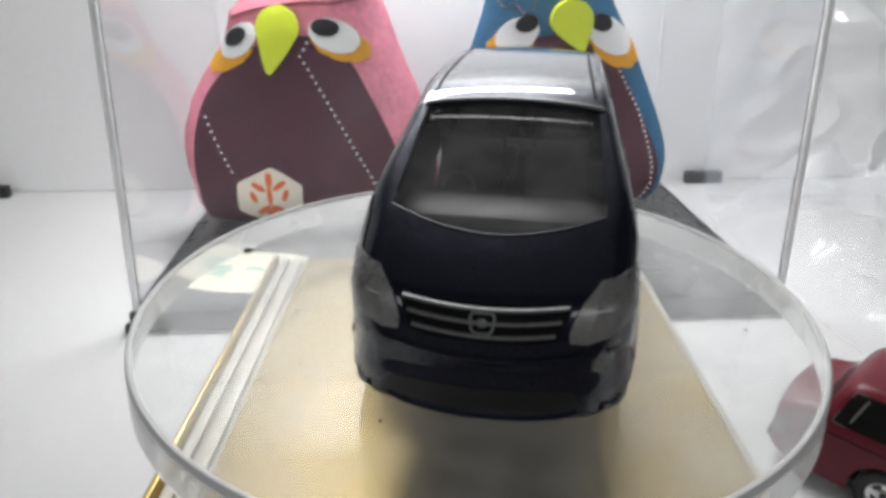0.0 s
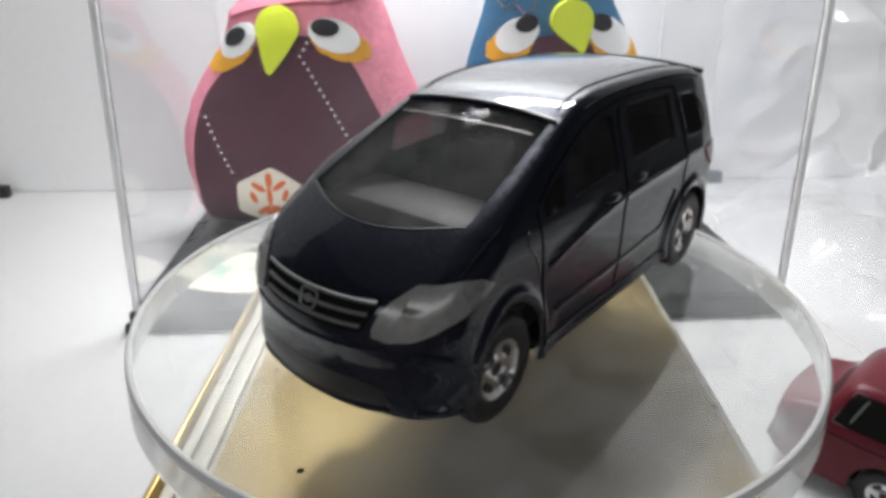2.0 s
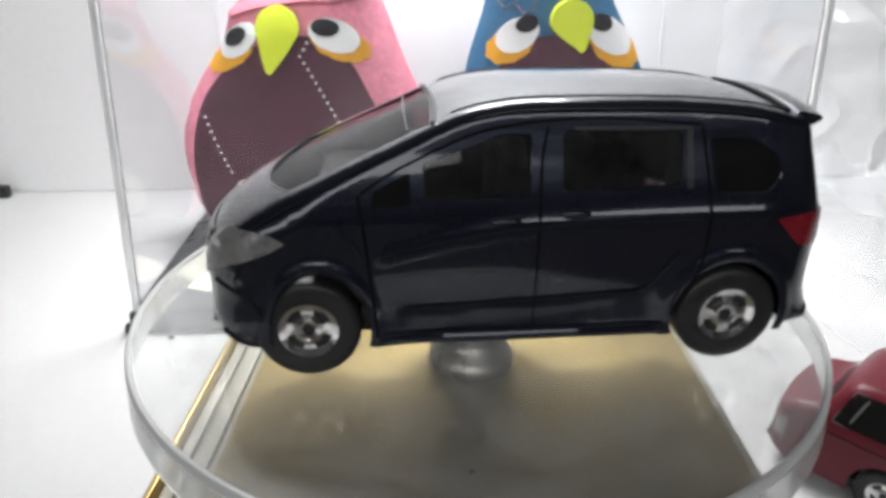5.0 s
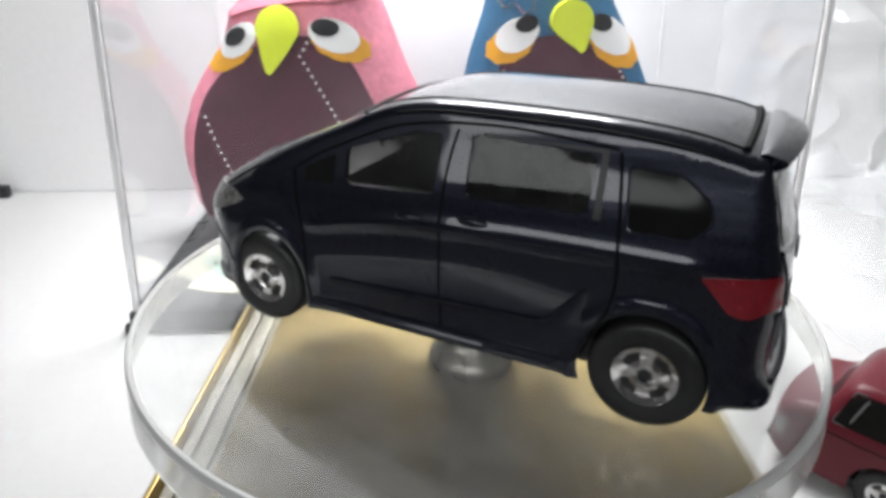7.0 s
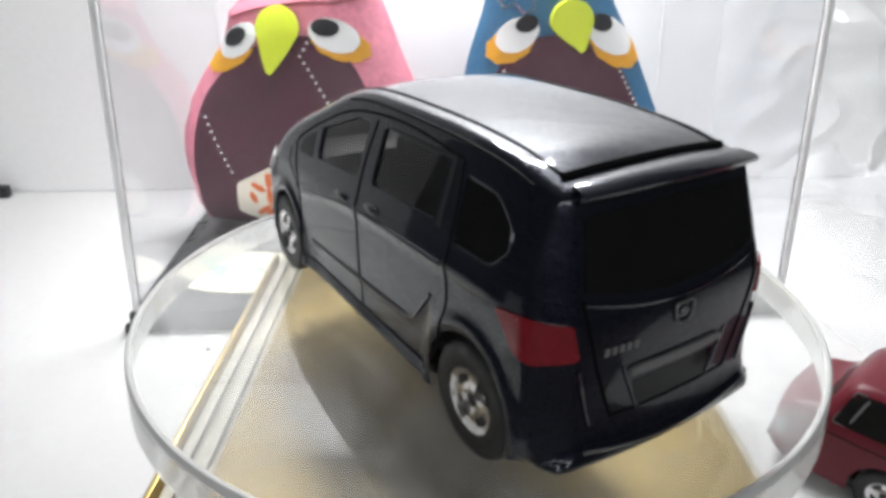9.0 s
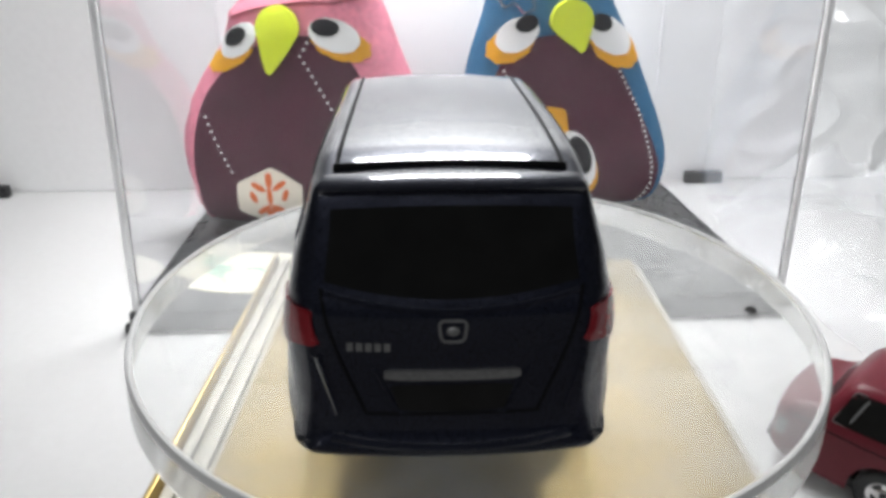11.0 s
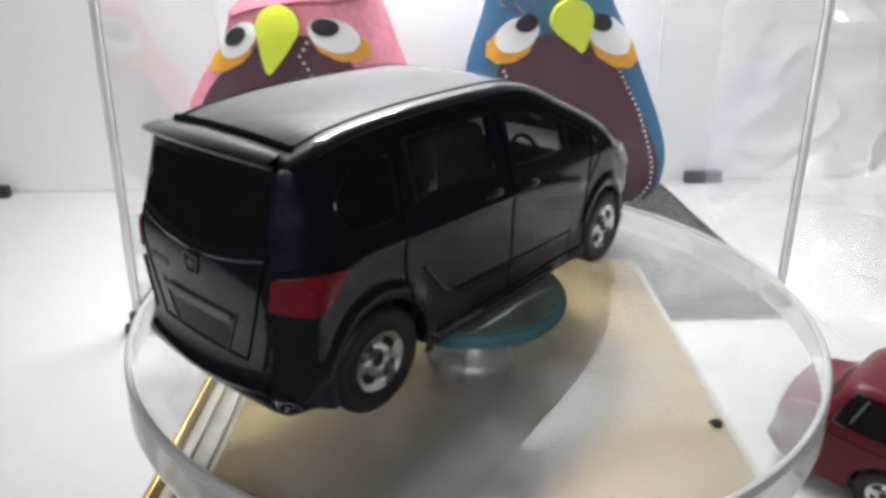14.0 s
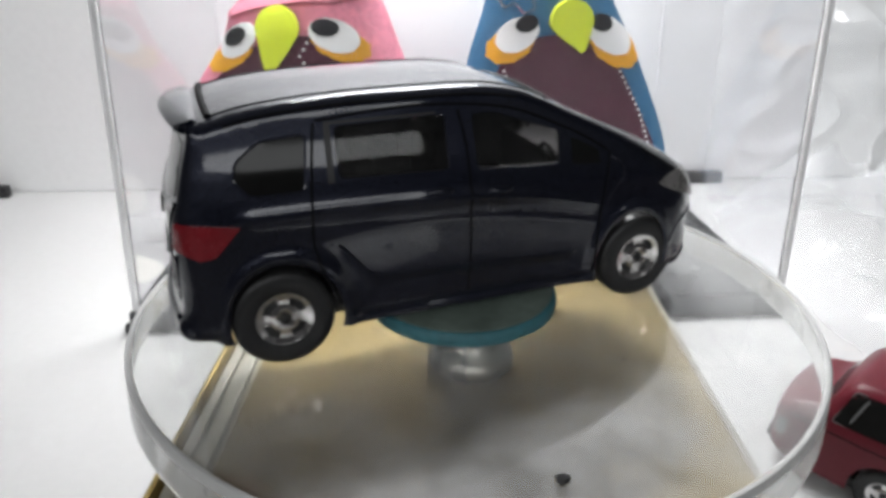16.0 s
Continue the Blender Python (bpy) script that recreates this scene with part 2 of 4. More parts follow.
class Shell:
    """The outline runs from the front lip over the roof to the rear lip: rows (x, z, shoulder radius)."""

    def __init__(self, outline, width, lean, lean_from, bow_front, bow_rear, hubs, arch, sill, hub_z, features=None, crown=0.9):
        self.crown = crown
        self.top = spline(outline, 0.55)
        self.width, self.lean, self.lean_from = width, lean, lean_from
        self.bow = bow_front, bow_rear
        self.features = features
        self.ends = self.top[:, 0].max(), self.top[:, 0].min()
        low = []
        for hx in (hubs[1], hubs[0]):
            a0 = math.asin((sill - hub_z) / arch)
            low += [(hx + arch * math.cos(a), hub_z + arch * math.sin(a)) for a in np.linspace(math.pi - a0, a0, 22)]
        self.low = np.array(low)
        self.loop = np.vstack([self.top[:, :2], densify_open(np.vstack([self.top[-1:, :2], self.low, self.top[:1, :2]]), 0.9)[1:-1]])
        seg = np.hypot(*np.diff(self.top[:, :2], axis=0).T)
        self.s = np.concatenate([[0], np.cumsum(seg)])

    def half(self, x, z):
        t = np.maximum(0, z - self.lean_from)
        w = self.width - self.lean * (t - 1.5 * (1 - np.exp(-t / 1.5)))
        w = w - 0.35 * smooth01((x - 24) / 8) - 0.5 * smooth01((-x - 24) / 8)
        return w

    def warp(self, p):
        p = np.array(p, float)
        f, r = self.ends
        q = (p[:, 1] / self.width) ** 2
        p[:, 2] -= self.crown * smooth01((p[:, 2] - 19) / 6) * q
        p[:, 0] -= self.bow[0] * smooth01((p[:, 0] - (f - 20)) / 20) * q
        p[:, 0] += self.bow[1] * smooth01(((r + 14) - p[:, 0]) / 14) * q
        return p

    def side(self, xz, sign, inset=0.0):
        xz = np.asarray(xz, float)
        d, at = gap_to(xz, self.top[:, :2])
        r = np.interp(at, np.arange(len(self.top)), self.top[:, 2])
        k = np.minimum(d, r)
        y = self.half(xz[:, 0], xz[:, 1]) - r + np.sqrt(np.maximum(0, r * r - (r - k) ** 2))
        if self.features:
            y = y + self.features(xz[:, 0], xz[:, 1]) * smooth01(d / np.maximum(r, 0.1))
        return self.warp(np.stack([xz[:, 0], sign * (y - inset), xz[:, 1]], 1))

    def over(self, sv, inset=0.0):
        """Points on the strip over nose, bonnet, roof and tail: (way along the outline, -1..1 across)."""
        sv = np.asarray(sv, float)
        x = np.interp(sv[:, 0], self.s, self.top[:, 0])
        z = np.interp(sv[:, 0], self.s, self.top[:, 1])
        r = np.interp(sv[:, 0], self.s, self.top[:, 2])
        e = 0.3
        dx = np.interp(sv[:, 0] + e, self.s, self.top[:, 0]) - np.interp(sv[:, 0] - e, self.s, self.top[:, 0])
        dz = np.interp(sv[:, 0] + e, self.s, self.top[:, 1]) - np.interp(sv[:, 0] - e, self.s, self.top[:, 1])
        n = np.hypot(dx, dz)
        nx, nz = dz / n, -dx / n
        y = sv[:, 1] * (self.half(x, z) - r)
        return self.warp(np.stack([x - nx * inset, y, z - nz * inset], 1))

    def over_normals(self, sv):
        n = self.over(sv, -0.5) - self.over(sv, 0.0)
        e = np.array([[0.3, 0.0]])
        lo, hi = sv.copy(), sv.copy()
        lo[:, 1], hi[:, 1] = np.maximum(sv[:, 1] - 0.03, -1.0), np.minimum(sv[:, 1] + 0.03, 1.0)
        u = self.over(sv + e) - self.over(sv - e)
        w = self.over(hi) - self.over(lo)
        c = np.cross(u, w)
        c *= np.sign((c * n).sum(1))[:, None]
        return c / np.linalg.norm(c, axis=1)[:, None]

    def side_normals(self, xz, sign):
        e = 0.02
        dx, dz = np.array([[e, 0.0]]), np.array([[0.0, e]])
        d, at = gap_to(xz, self.top[:, :2])
        c = np.cross(self.side(xz + dx, sign) - self.side(xz - dx, sign), self.side(xz + dz, sign) - self.side(xz - dz, sign))
        c *= np.where(c[:, 1] * sign < 0, -1.0, 1.0)[:, None]
        c /= np.linalg.norm(c, axis=1)[:, None]
        s = np.interp(at, np.arange(len(self.s)), self.s)
        o = self.over_normals(np.stack([s, np.full(len(s), float(sign))], 1))
        k = smooth01((0.10 - d) / 0.07)[:, None]
        n = c * (1 - k) + o * k
        return n / np.linalg.norm(n, axis=1)[:, None]

    def build(self, name, mat, parent, side_holes, over_holes, step=0.55):
        """The painted shell, shaded by the true surface normals, and the lips round its openings."""
        ring = []
        tz = np.gradient(self.top[:, :2], axis=0)
        tz /= np.hypot(*tz.T)[:, None]
        for k in (0.06, 0.16, 0.35, 0.7, 1.15, 1.7):
            off = k * np.stack([tz[:, 1], -tz[:, 0]], 1)
            ring += [self.top[:, :2] - off, self.top[:, :2] + off]
        verts, tris, normals, count = [], [], [], 0
        v, f = fill(self.loop, side_holes, step, 0.07, np.vstack(ring))
        for sign in (1, -1):
            verts.append(self.side(v, sign))
            normals.append(self.side_normals(v, sign))
            tris += [tuple(int(i) + count for i in (t if sign < 0 else t[::-1])) for t in f]
            count += len(v)
        rows = [(s, -1.0) for s in self.s] + [(s, 1.0) for s in self.s[::-1]]
        scale = np.array([1.0, 9.0])
        v, f = fill(np.array(rows) * scale, [np.array(h) * scale for h in over_holes], step, 0.3)
        v = v / scale
        verts.append(self.over(v))
        normals.append(self.over_normals(v))
        tris += [tuple(int(i) + count for i in t) for t in f]
        pts, nor = np.vstack(verts), np.vstack(normals)
        flat = np.array(tris)
        face = np.cross(pts[flat[:, 1]] - pts[flat[:, 0]], pts[flat[:, 2]] - pts[flat[:, 0]])
        turn = (face * nor[flat].sum(1)).sum(1) < 0
        flat[turn] = flat[turn][:, ::-1]
        me = bpy.data.meshes.new(name)
        me.from_pydata((pts * MM).tolist(), [], flat.tolist())
        me.polygons.foreach_set("use_smooth", [True] * len(me.polygons))
        me.normals_split_custom_set_from_vertices(nor.tolist())
        me.materials.append(mat)
        ob = new(name, me)
        ob.parent = parent
        for h in side_holes:
            for sign in (1, -1):
                bm = bmesh.new()
                band(bm, self.side(h, sign), self.side(h, sign, 0.8))
                part("window_lip", bm, mat, parent, normals=False)
        for h in over_holes:
            bm = bmesh.new()
            band(bm, self.over(h), self.over(h, 0.8))
            part("window_lip", bm, mat, parent, normals=False)
        return ob

    def patch(self, outline, sign=0, inset=-0.05, step=0.7, thick=0.0, bm=None):
        """A piece that follows the shell: sign +-1 on a side, 0 on the strip."""
        bm = bm or bmesh.new()
        o = np.array(outline, float)
        sc = np.array([1.0, 9.0]) if sign == 0 else np.ones(2)
        v, f = fill(densify(o * sc, step), (), step, 0.4)
        put = (lambda q, i: self.over(q / sc, i)) if sign == 0 else (lambda q, i: self.side(q, sign, i))
        add_tris(bm, put(v, inset), f)
        if thick:
            add_tris(bm, put(v, inset + thick), [t[::-1] for t in f])
            lp = densify(o * sc, step)
            band(bm, put(lp, inset), put(lp, inset + thick))
            bmesh.ops.remove_doubles(bm, verts=bm.verts, dist=0.002)
        return bm

    def line(self, pts, sign, wide=0.14, inset=-0.01, smooth=True):
        """A thin half-sunk wire along the shell."""
        p = spline(pts, 0.7) if smooth else np.array(pts, float)
        bm = bmesh.new()
        q = self.side(p, sign, inset) if sign else self.over(p, inset)
        tube(bm, q, wide, 6)
        return bm


def densify_open(line, step):
    out = []
    for a, b in zip(line, line[1:]):
        k = max(1, int(np.linalg.norm(b - a) / step + 0.5))
        out += [a + (b - a) * j / k for j in range(k)]
    return np.array(out + [line[-1]])


def band(bm, a, b):
    va, vb = [bm.verts.new(p) for p in a], [bm.verts.new(p) for p in b]
    n = len(va)
    for i in range(n):
        bm.faces.new((va[i], va[(i + 1) % n], vb[(i + 1) % n], vb[i]))


def rounded(poly, r=0.8, n=4):
    """Rounds the corners of a flat outline."""
    p = np.array(poly, float)
    out = []
    for a, b, c in zip(np.roll(p, 1, 0), p, np.roll(p, -1, 0)):
        u, w = a - b, c - b
        k = min(r, np.linalg.norm(u) * 0.45, np.linalg.norm(w) * 0.45)
        s, e = b + u / np.linalg.norm(u) * k, b + w / np.linalg.norm(w) * k
        for t in np.linspace(0, 1, n + 1):
            out.append((1 - t) ** 2 * s + 2 * t * (1 - t) * b + t * t * e)
    return np.array(out)


def wheel(parent, x, y, z, r, wide, sign):
    """Tyre and a plated rim with four slots, facing sign * y."""
    hub = new("wheel")
    hub.parent = parent
    hub.matrix_local = mm(x, y, z, -90 * sign, 0, 0)
    bm = bmesh.new()
    rr = r * 0.585
    lathe(bm, [(rr * 0.94, -0.5), (rr * 0.97, -0.05), (rr, 0.0), (r * 0.80, 0.10), (r * 0.92, 0.02), (r * 0.975, -0.18), (r, -0.5), (r, -wide + 0.5), (r * 0.97, -wide + 0.15), (r * 0.9, -wide), (rr * 0.5, -wide)], 44)
    part("tyre", bm, RUBBER, hub)
    bm = bmesh.new()
    n = 48
    slot = [[(rad, math.radians(c + s * hw)) for rad, s, hw in ((rr * 0.50, -1, 24), (rr * 0.52, 0, 24), (rr * 0.50, 1, 24), (rr * 0.77, 1, 27), (rr * 0.80, 0, 27), (rr * 0.77, -1, 27))] for c in (45, 135, 225, 315)]
    holes = [densify(np.array([(a * math.cos(b), a * math.sin(b)) for a, b in sl]), 0.5) for sl in slot]
    outer = np.array([(rr * 0.96 * math.cos(a), rr * 0.96 * math.sin(a)) for a in np.linspace(0, 2 * math.pi, n, endpoint=False)])
    v, f = fill(outer, holes, 0.5, 0.35)
    d = np.hypot(*v.T) / rr
    h = -0.32 + 0.30 * smooth01((d - 0.78) / 0.14) + 0.22 * smooth01((0.5 - d) / 0.12) - 0.30 * smooth01((0.30 - d) / 0.08)
    add_tris(bm, np.column_stack([v, h]), f)
    for hl in holes:
        dd = np.hypot(*hl.T) / rr
        hh = -0.32 + 0.30 * smooth01((dd - 0.78) / 0.14) + 0.22 * smooth01((0.5 - dd) / 0.12)
        band(bm, np.column_stack([hl, hh]), np.column_stack([hl, hh - 0.5]))
    part("rim", bm, CHROME, hub)
    bm = bmesh.new()
    lathe(bm, [(rr * 0.95, -0.72), (rr * 0.95, -0.9)], 32)
    lathe(bm, [(rr * 0.22, -0.6), (rr * 0.22, -0.30), (rr * 0.15, -0.24)], 20)
    part("wheel_disc", bm, RUBBER, hub)
    return hub


# ---- the setting: white table and backdrop in a plain room ----
TABLE = -52.2
TURN = 6.3


def setting():
    # Unseen dark top, added so the van's flanks reflect dark.
    bm = bmesh.new()
    box(bm, -900, 900, -700, 500, TABLE - 25, TABLE - 0.6)
    tagged(part("dark_top", bm, DARKTOP, smooth=False), "unseen dark top added under the white sheet to darken reflections", "table", kind="structure")
    bm = bmesh.new()
    box(bm, -420, 420, -60, 420, TABLE - 0.6, TABLE)
    tagged(part("ground_sheet", bm, SHEET, smooth=False), "plain white sheet spread under everything", "sheet", kind="structure")
    bm = bmesh.new()
    box(bm, -420, 420, 0, 3, 0, 330, 0.5)
    ob = part("backdrop_board", bm, PAPER, smooth=False)
    ob.matrix_world = mm(-54, 189, TABLE, 0, 0, TURN + 0.5)
    tagged(ob, "white board standing behind the display case", "board", kind="structure")
    room = (("wall_north", -1600, 1600, 1500, 1560, -800, 1700), ("wall_south", -1600, 1600, -1560, -1500, -800, 1700),
            ("wall_west", -1660, -1600, -1560, 1560, -800, 1700), ("wall_east", 1600, 1660, -1560, 1560, -800, 1700))
    for name, *b in room:
        bm = bmesh.new()
        box(bm, *b)
        tagged(part(name, bm, WALLPAINT, smooth=False), "plain painted room wall", "wall", kind="structure")
    bm = bmesh.new()
    box(bm, -1660, 1660, -1560, 1560, 1700, 1760)
    tagged(part("ceiling", bm, PAPER, smooth=False), "plain white ceiling", "ceiling", kind="structure")
    bm = bmesh.new()
    box(bm, -1660, 1660, -1560, 1560, -860, -800)
    tagged(part("floor", bm, WALLPAINT, smooth=False), "plain grey floor", "floor", kind="structure")


setting()


# ---- turntable ----


def turntable_base():
    t = thing("plastic_box", "clear plastic box with a gold card top carrying the turntable", "box", mm(0, 1, -12, 0, 0, 2.5))
    bm = bmesh.new()
    box(bm, -28.9, 30.4, -33, 33.4, -1.2, -0.2, 0.2)
    part("card", bm, GOLD, t, "matt gold card", smooth=False)
    bm = bmesh.new()
    box(bm, -34.4, 32.2, -34, 34, -40.2, -1.3, 0.6)
    part("box_body", bm, BOXPLASTIC, t, "milky plastic box")
    bm = bmesh.new()
    box(bm, -35.0, -34.4, -34, 34, -2.5, 0.2, 0.1)
    part("edge_strip", bm, GOLDEDGE, t, "gold foil edge")
    for x, w in ((-33.0, 0.7), (-30.8, 0.9)):
        bm = bmesh.new()
        box(bm, x - w, x + w, -33.5, 33.5, -1.3, -0.5, 0.25)
        part("rib", bm, BOXPLASTIC, t)
    bm = bmesh.new()
    lathe(bm, [(5.6, 0), (5.9, 0.6), (5.7, 1.6), (5.0, 2.4), (4.4, 3.2), (3.6, 4.2), (3.3, 9.2)], 48)
    part("spindle", bm, DIRTYSTEEL, t, "polished metal spindle")


def turntable_plate():
    t = thing("turntable_plate", "clear acrylic disc with a frosted white rim, turning", "turntable plate")
    bm = bmesh.new()
    lathe(bm, [(41.0, -1.1), (41.0, -0.4)], 160)
    p = part("disc", bm, PLATECLEAR, t)
    p.visible_shadow = False
    bm = bmesh.new()
    lathe(bm, [(41.02, -0.7), (41.02, -0.3), (41.2, -0.1), (41.5, -0.12), (41.75, -0.4), (41.8, -1.0), (41.5, -1.1), (41.2, -0.95)], 160, closed=True)
    part("rim", bm, RIMWHITE, t, "frosted white rim")
    bm = bmesh.new()
    lathe(bm, [(41.5, -1.12), (41.8, -1.12), (42.1, -4.9), (41.9, -5.1), (41.65, -4.9)], 160, closed=True)
    p = part("skirt", bm, FROSTED, t, "frosted clear skirt under the rim")
    p.visible_shadow = False
    bm = bmesh.new()
    put = Matrix.Translation((-2.1, -1.5, 0))
    lathe(bm, [(11.4, -0.39), (11.85, -0.1), (11.9, 0.5), (11.75, 1.2), (11.45, 1.45)], 96, m=put)
    part("mount", bm, TEAL, t, "round teal putty mount")
    bm = bmesh.new()
    lathe(bm, [(11.3, 1.4), (11.35, 1.62), (10.9, 1.75), (4.0, 1.8)], 96, m=put)
    part("mount_top", bm, PUTTYTOP, t, "grey-green top face of the mount")
    # crumbs of putty round the mount, dust specks
    rnd = random.Random(4)
    bm = bmesh.new()
    for k in range(70):
        a = rnd.uniform(0, 2 * math.pi)
        r = 11.9 + abs(rnd.gauss(0, 0.7))
        s = rnd.uniform(0.05, 0.16)
        bmesh.ops.create_icosphere(bm, subdivisions=1, radius=s, matrix=Matrix.Translation((-2.1 + r * math.cos(a), -1.5 + r * math.sin(a), -0.4 + s * 0.8)))
    part("crumbs", bm, DUST, t, "dark crumbs round the mount")
    for x, y, s in ((-6.3, -34.1, 0.75), (9.2, -20.5, 0.25), (27.7, -5.0, 0.25), (20.0, -16.0, 0.2), (35.8, 8.8, 0.32), (4.0, 33.0, 0.22)):
        bm = bmesh.new()
        bmesh.ops.create_icosphere(bm, subdivisions=2, radius=s)
        for v in bm.verts:
            v.co *= 0.7 + 0.6 * rnd.random()
        bmesh.ops.scale(bm, vec=(1.05, 0.8, 0.3), verts=bm.verts)
        bmesh.ops.translate(bm, vec=(x, y, -0.4 + s * 0.2), verts=bm.verts)
        part("speck", bm, DUST, t, "dark dust speck")
    return t


turntable_base()
PLATE = turntable_plate()

# ---- black minivan model ----


def van_features(x, z):
    """Soft creases of the flanks: shoulder line, lower sweep, arch lips."""
    zs = np.interp(x, [-18, -12, -2, 3.4, 9, 15], [16.5, 16.4, 16.1, 15.6, 14.6, 13.2])
    y = 0.26 * np.exp(-((z - zs) / 0.75) ** 2) * smooth01((16 - x) / 3) * smooth01((x + 27) / 3)
    y = y - 0.002 * np.maximum(0, 12 - z) ** 2 - 0.0002 * x ** 2
    zc = np.interp(x, [-16, -14, -12.2, -8, -1.1, 5, 12.4], [12.8, 10.4, 8.6, 8.3, 8.0, 7.7, 7.4])
    y = y - 0.20 * smooth01((zc - z) / 1.1) * smooth01((x + 16.0) / 1.0) * smooth01((13.5 - x) / 2)
    y = y + 0.5 * smooth01((-x - 24) / 7) * smooth01((17 - z) / 4) + 0.3 * smooth01((x - 22) / 8) * smooth01((15 - z) / 4)
    for hx in (22, -22):
        d = np.hypot(x - hx, z - 5.2)
        y = y + 0.45 * np.exp(-((d - 6.9) / 0.8) ** 2)
    y = y + 0.35 * smooth01((4.3 - z) / 0.7) * smooth01((16 - np.abs(x)) / 1.0)
    return y


VAN = Shell(
    [(28.5, 2.7, 1.2), (31.2, 2.5, 2.6), (33.1, 3.3, 4.2), (33.7, 5.5, 4.6), (33.5, 8.0, 4.6), (33.6, 10.3, 4.4), (33.1, 12.4, 3.9),
     (32.0, 14.3, 3.4), (29.6, 16.2, 3.2), (25.8, 18.2, 3.0), (22.4, 19.65, 2.0), (15.5, 22.8, 1.3), (9.3, 25.6, 1.1), (8.7, 25.85, 1.1), (6.4, 26.72, 1.1), (3.9, 27.3, 1.1), (0, 27.7, 1.15),
     (-8, 27.75, 1.2), (-16, 27.55, 1.2), (-23, 26.95, 1.2), (-27.5, 26.0, 1.2), (-29.0, 25.6, 1.2), (-29.5, 24.6, 1.4), (-30.3, 22.0, 2.2),
     (-31.4, 18.2, 3.0), (-32.2, 15.6, 3.4), (-32.3, 12.0, 3.4), (-32.3, 8.4, 3.4), (-32.5, 6.4, 3.3), (-32.9, 5.3, 3.2), (-33.2, 4.5, 2.8), (-32.6, 3.5, 2.0), (-30, 3.2, 1.2)],
    13.15, 0.30, 15.5, 3.3, 1.1, (22, -22), 6.3, 3.1, 5.1, van_features)


def s_at(shell, x, z):
    """Way along a shell's outline nearest to (x, z)."""
    _, at = gap_to(np.array([(x, z)]), shell.top[:, :2])
    return float(np.interp(at[0], np.arange(len(shell.s)), shell.s))


